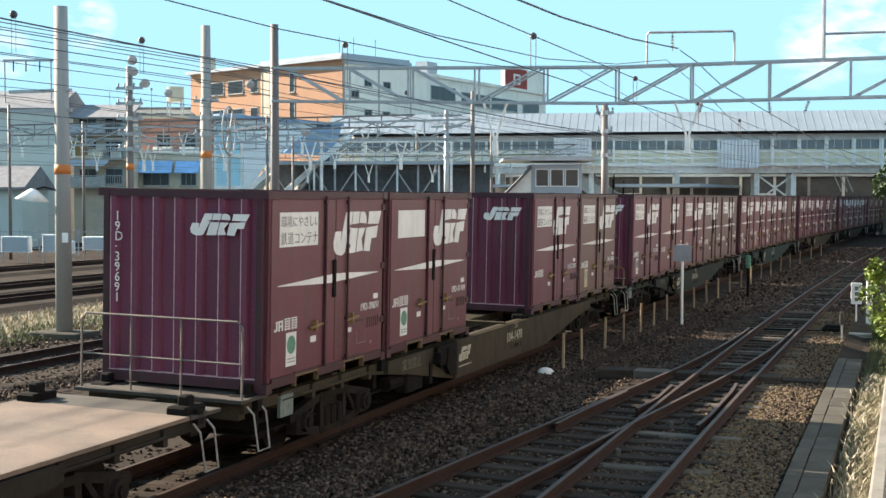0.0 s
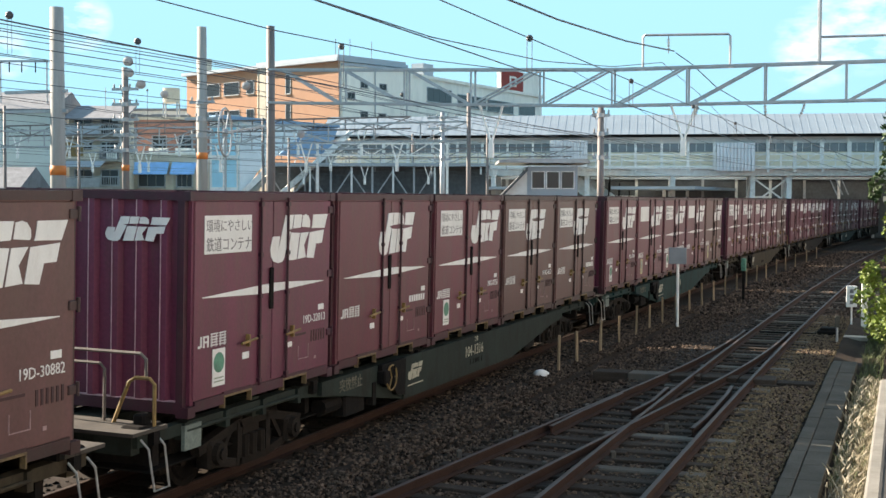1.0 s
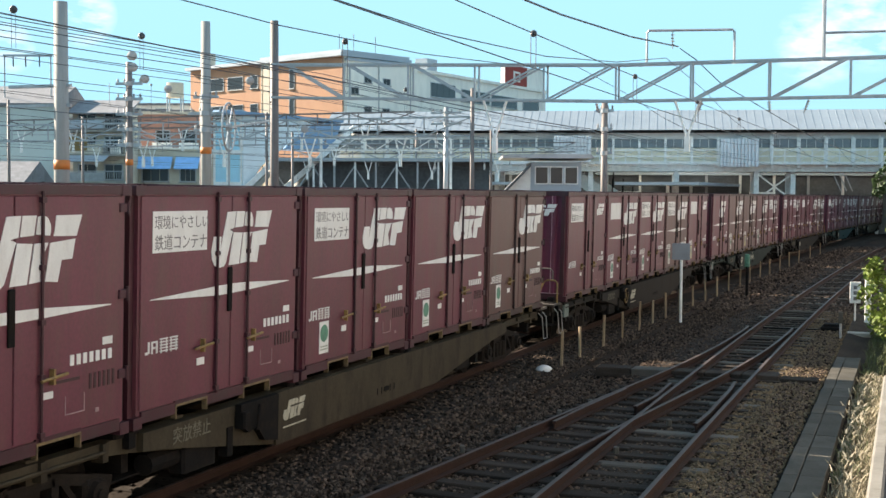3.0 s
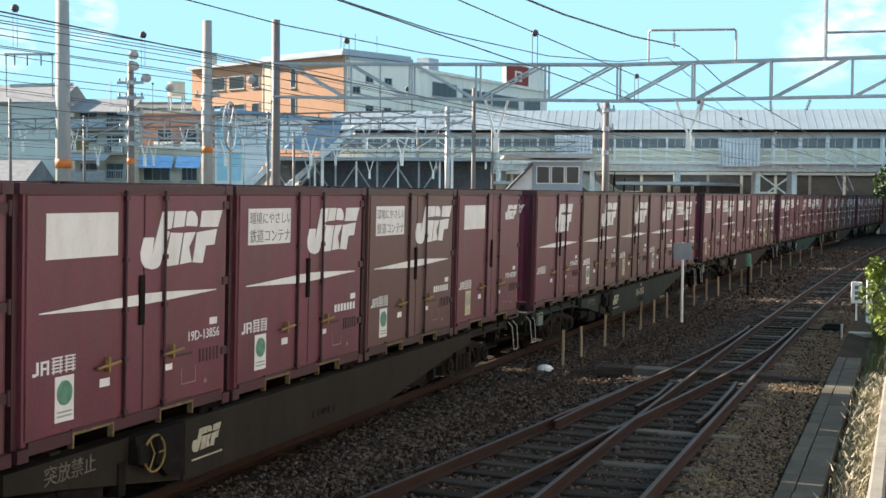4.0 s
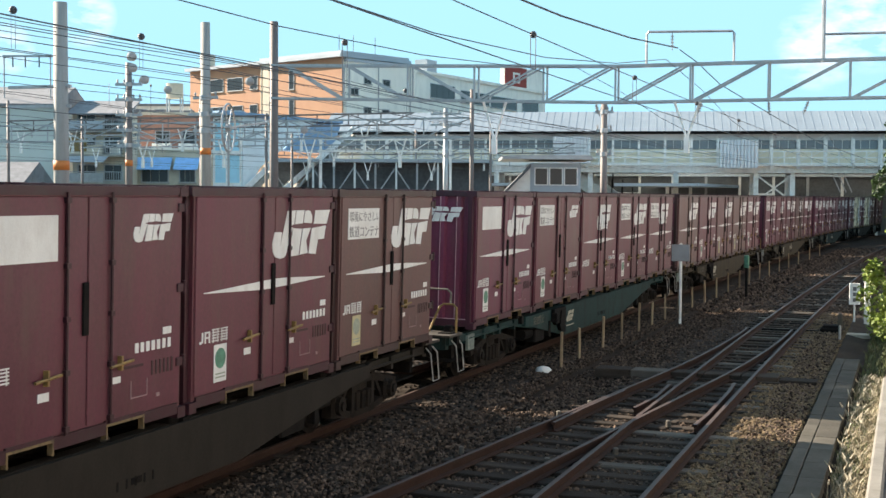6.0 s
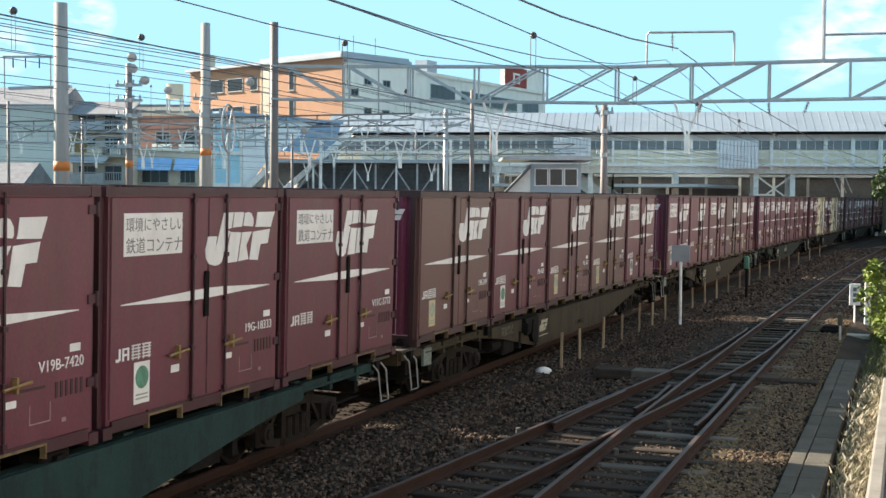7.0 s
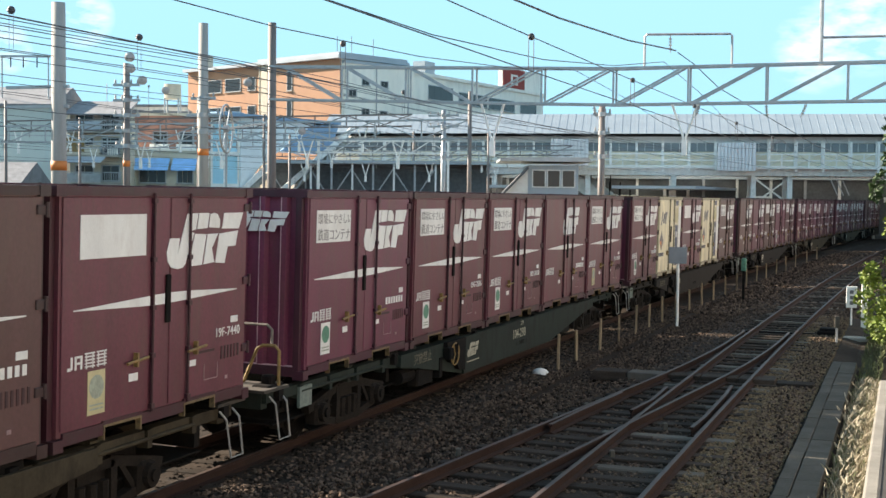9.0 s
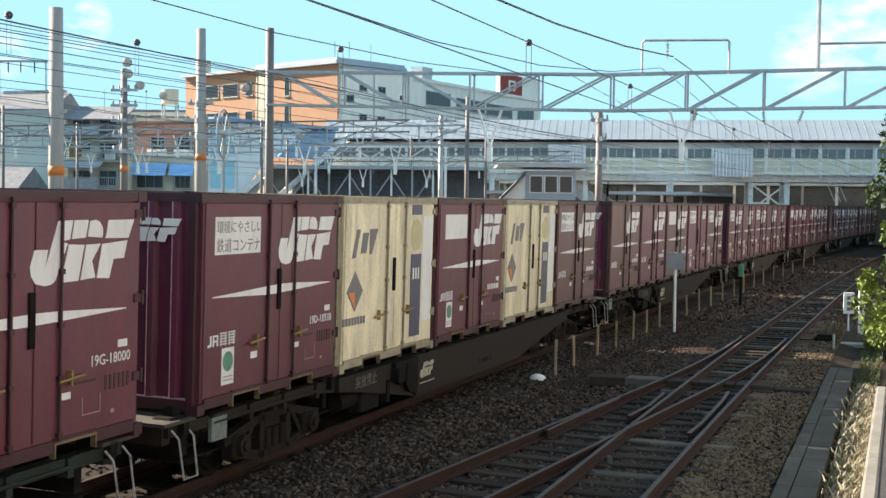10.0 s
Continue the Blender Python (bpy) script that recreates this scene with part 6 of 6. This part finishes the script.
can = thing("stair_hall", "pale blue stair hall with a blue roof and white stairs", "stair hall", at=facade(-38.4, 71.5, -33.0, 80.5))
part("wall", Geo().prism([(0, 0), (0, 9.5), (6.5, 9.3), (6.4, 8.9), (5.0, 8.3), (3.5, 7.2), (1.6, 5.8), (.4, 4.2), (.4, 0)], .0, .15, "y"), M_PALEBL, can, "pale blue sheet wall")
part("gable", Geo().prism([(3.5, 7.1), (7.8, 7.0), (8.7, 9.25), (6.4, 9.2), (5.0, 8.3)], -.25, 1.8, "y"), M_BLUEROOF, can, "darker blue gable")
part("roof", Geo().prism([(-2.1, 9.6), (8.8, 9.3), (8.8, 9.55), (-2.1, 9.85)], -.4, 2.4, "y"), M_BLUEROOF, can, "blue sheet roof")
for a, b in (((3.2, 4.0), (9.8, 9.0)), ((-.2, 4.0), (2.2, 6.0))):
    part("stair_side", Geo().bar((a[0], -.5, a[1]), (b[0], -.5, b[1]), .1, .42), M_WHITESTEEL, can, "white sloping stair side")
    part("flight", Geo().bar((a[0] + .2, .5, a[1] - .6), (b[0] + .2, .5, b[1] - .6), 1.8, .3), M_CONC, can)
for u in (4.4, 5.4, 6.4, 7.4):
    part("post", Geo().box(u, u + .1, -.55, -.45, 0, 4.3 + (u - 3.4) * .72), M_GALV, can)
for k in range(3):
    part("under_brace", Geo().bar((5.5 + k * 2.2, 1.2, 3.6), (8.6 + k * 2.2, 1.2, 6.4), .25, .3), M_GALV, can, "grey sloping stair beam")
part("end_post", Geo().box(8.3, 8.5, 0, .2, 0, 9.3), M_WHITESTEEL, can)

gh = thing("green_sided_building", "large pale green-grey building with a plain wall", "building", at=facade(-64.5, 67.3, -54.8, 70.8))
part("wall", Geo().box(0, 10.2, 0, 9, 0, 10.5), M_GREENW, gh)
part("roof", Geo().prism([(-.4, 10.5), (-.4, 10.7), (4.5, 12.4), (9.4, 10.7), (9.4, 10.5)], -.4, 10.6), M_TILE, gh)
for z in (2.2, 4.2, 6.2, 8.2):
    part("joint", Geo().box(0, 10.2, -.03, 0, z, z + .06), M_GALV, gh)

for u in (5.9, 9.6):
    part("roof_frame_post", Geo().tube((u, 1.2, 10.8), (u, 1.2, 14.6), .06, n=6), M_GALV, gh)
part("roof_frame_beam", Geo().box(5.8, 9.7, 1.1, 1.3, 14.5, 14.66), M_GALV, gh)
for u in (6.6, 7.6, 8.7):
    part("roof_frame_hook", Geo().tube((u, 1.2, 14.5), (u, 1.2, 13.7), .05, n=6), M_STEELDK, gh)

# a tiered building with tin roofs and terraces between the green wall and the shop
tb = thing("terraced_building", "weathered beige building with tin lean-to roofs and railed terraces", "building", at=facade(-53.9, 71.2, -49.6, 72.8))
part("wall", Geo().box(0, 4.5, 1.3, 4.2, 0, 10.2), M_BEIGE, tb)
part("roof", Geo().prism([(.2, 9.9), (.2, 10.02), (4.4, 11.3), (4.4, 11.18)], -.2, 4.7), M_TILE, tb)
for z, w, tin in ((4.4, 4.5, M_GALV), (6.6, 4.3, M_BEIGE), (8.5, 4.5, M_GREYBLUE)):
    ter = part("terrace", Geo().box(0, w, 0, 1.3, z, z + .16), M_CONC, tb)
    part("rail", Geo().box(0, w, 0, .05, z + .95, z + 1.02), M_GALV, ter)
    part("panel", Geo().box(.1, w * .62, .01, .04, z + .18, z + .9), tin, ter)
    for i in range(9):
        part("baluster", Geo().box(w * .64 + i * w * .04, w * .64 + i * w * .04 + .04, .01, .04, z + .16, z + .95), M_GALV, ter)
    for u in (.4, 2.5):
        window(tb, u, z + .3, 1.5, 1.3, 2, 1.3)
part("lean_to_roof", Geo().prism([(-1.6, 6.1), (-1.6, 6.16), (0, 6.62), (0, 6.56)], -.1, 3.2), M_GREYBLUE, tb, "grey tin lean-to roof")
part("air_conditioner", Geo().chamfer(3.2, 4.0, .3, .65, 6.78, 7.35, .03), M_WHWALL, tb)
part("air_conditioner", Geo().chamfer(.4, 1.2, .3, .65, 8.68, 9.25, .03), M_WHWALL, tb)
part("yellow_board", Geo().box(.1, 1.5, -.08, -.03, 7.0, 8.1), M_YELLOW, tb, "faded yellow board")
part("pipe", Geo().tube((4.3, 1.2, 0), (4.3, 1.2, 10.4), .06, n=6), M_GALV, tb)
part("antenna", Geo().tube((2.6, 2.6, 10.6), (2.6, 2.6, 12.6), .03, n=5), M_GALV, tb)
# water tank on legs on the brick building
tank = thing("water_tank", "pale rooftop water tank on four steel legs", "water tank", at=facade(-54.2, 81.7, -48.0, 84.0))
part("drum", Geo().tube((2.6, 2, 12.1), (2.6, 2, 13.4), .75, n=16), M_BEIGE, tank)
for u in (2.0, 3.2):
    for v in (1.5, 2.5):
        part("leg", Geo().tube((u, v, 10.72), (u, v, 12.15), .07, n=6), M_GALV, tank)


def house(x, y, turn, w, d, h, wall, label, rows=2):
    t = thing("house", label, "house", at=pose(x, y, -.3, 0, 0, turn))
    part("wall", Geo().box(0, w, 0, d, 0, h), wall, t)
    part("roof", Geo().prism([(-.6, h - .1), (-.6, h + .1), (d / 2, h + d * .28), (d + .6, h + .1), (d + .6, h - .1)], -.4, w + .4), M_TILE, t)
    for r in range(rows):
        for i in range(max(2, int(w / 2.6))):
            window(t, .6 + i * 2.5, .9 + r * 2.7, 1.3, 1.1, 2)
    return t


house(-58, 60, 20, 7, 6, 4.3, M_GREENW, "small grey-green house with a grey tiled roof")
house(-66, 57, 20, 7, 6, 5.0, M_BEIGE, "small beige house with a grey tiled roof")


def apartments(x, y, turn, w, floors, d, wall, label):
    t = thing("apartment_building", label, "building", at=pose(x, y, -.3, 0, 0, turn))
    part("wall", Geo().box(0, w, 0, d, 0, floors * 2.9), wall, t)
    part("roof", Geo().box(-.3, w + .3, -.3, d + .3, floors * 2.9, floors * 2.9 + .35), M_TILE, t)
    for f in range(floors):
        bl = part("balcony", Geo().box(0, w, -1.3, -1.15, f * 2.9 + .1, f * 2.9 + 1.15), M_BEIGE, t)
        part("slab", Geo().box(0, w, -1.3, 0, f * 2.9 - .1, f * 2.9 + .08), M_CONC, bl)
        for i in range(int(w / 4)):
            window(t, .6 + i * 4, f * 2.9 + .5, 2.6, 1.9, 3)
    return t


apartments(-96, 108, 22, 30, 4, 9, M_BEIGE, "weathered beige apartment block with long balconies")
apartments(-92, 132, 20, 22, 5, 9, M_BRICKW, "brown apartment block behind the station")
apartments(-130, 150, 18, 34, 6, 10, M_WHWALL, "distant pale apartment block with balconies")
apartments(-112, 120, 20, 14, 5, 9, M_GREENW, "grey-green apartment block with balconies")
apartments(-75, 100, 20, 16, 3, 8, M_CONC, "low grey concrete block beside the station")
house(-72, 92, 20, 9, 7, 6.5, M_BEIGE, "beige house with a grey tiled roof")
lb = thing("steel_walkway", "white steel lattice walkway beam near the station", "lattice beam", at=facade(-25.1, 60.3, -19.4, 62.4))
for z in (6.45, 7.2):
    part("chord", Geo().box(-1.5, 7, -.05, .05, z - .05, z + .05), M_WHITESTEEL, lb)
for i in range(7):
    u = -1.5 + i * 1.2
    part("brace", Geo().bar((u, 0, 6.45 if i % 2 else 7.2), (u + 1.2, 0, 7.2 if i % 2 else 6.45), .06, .06), M_WHITESTEEL, lb)
for u in (-1.4, 6.8):
    part("leg", Geo().box(u, u + .16, -.08, .08, 0, 7.2), M_WHITESTEEL, lb)

# cabinets and things on the yard behind the far tracks
for x, y, w, h in ((-39, 45, 1.6, 1.5), (-37, 46, 1.0, 1.6), (-34.8, 44.5, .8, 1.3), (-36.5, 49, 2.2, 1.4), (-32, 45.5, .7, 1.6), (-33.2, 48, 1.2, 1.5), (-30, 47, .7, 1.7)):
    c = thing("trackside_cabinet", "white trackside equipment cabinet on thin legs", "cabinet", at=pose(x, y, -.3, 0, 0, 15), group="trackside cabinets")
    part("case", Geo().chamfer(0, w, 0, .5, .6, h, .03), M_PALEGREY, c)
    part("door", Geo().chamfer(.06, w - .06, -.03, 0, .66, h - .08, .01), M_GREYBLUE, c)
    for dx in (.04, w - .1):
        part("leg", Geo().box(dx, dx + .06, .1, .16, 0, .6), M_GALV, c)
fence = thing("yard_fence", "low grey fence along the yard", "fence", at=facade(-52, 48, -28, 58))
for i in range(22):
    part("post", Geo().box(i * 1.2, i * 1.2 + .07, 0, .07, 0, 1.7), M_GALV, fence)
for z in (.5, 1.0, 1.5):
    part("fence_rail", Geo().box(0, 26.4, .07, .10, z, z + .06), M_GALV, fence)

# unseen plain fronts, added to close the near side and bounce sun onto the train
for i in range(9):
    h = (8.5, 7.0, 9.5, 8.0)[i % 4]
    t = thing("bounce_building", "plain grey building added out of view to bounce sunlight onto the train", "building", at=pose(15.0, -85 + i * 18, -.3), group="buildings along the path")
    part("wall", Geo().box(0, 9, 0, 17.4, 0, h), M_BOUNCE, t)
    part("roof", Geo().box(-.4, 9.4, -.2, 17.6, h, h + .3), M_TILE, t)

# far hills and town close the horizon
M_HILL = shader("hazy_hill", (0.20, 0.24, 0.22), 1.0, vary=0.2, scale=.01, grain=.1, bump=0)
hb = Geo()
hp = []
for i in range(80):
    a = radians(-95 + i * 3.2)
    r = 1500
    h = 26 + 16 * noise.noise(Vector((i * .21, 0, 0))) + 8 * noise.noise(Vector((i * .9, 3, 0)))
    hp.append((r * math.sin(a), r * math.cos(a), h))
hb.v = [(x, y, -2) for x, y, z in hp] + hp
hb.f = [(i, i + 1, 81 + i, 80 + i) for i in range(79)]
hb.m = [0] * 79
tagged(part("backdrop", hb, M_HILL), "hazy far hills on the horizon", "hills", kind="structure")


def motions():
    rows = [i * 0.5 for i in range(21)]
    for ob, s, z in MOVERS:
        walk(ob, [(t, riding(s - SPEED * t + 0.11 * (1 - math.exp(-t / 2.5)), z)) for t in rows])
    # wheels roll: every wheelset at one place in its bogie turns alike
    for dy, sets in WHEELS.items():
        walk(sets[0], [(i / 36, pose(0, dy, 0.43, math.degrees(SPEED * i / 36 / 0.43))) for i in range(361)])
        turn = sets[0].animation_data
        for ob in sets[1:]:
            ob.rotation_mode = "QUATERNION"
            ob.animation_data_create()
            ob.animation_data.action = turn.action
            ob.animation_data.action_slot = turn.action_slot


motions()
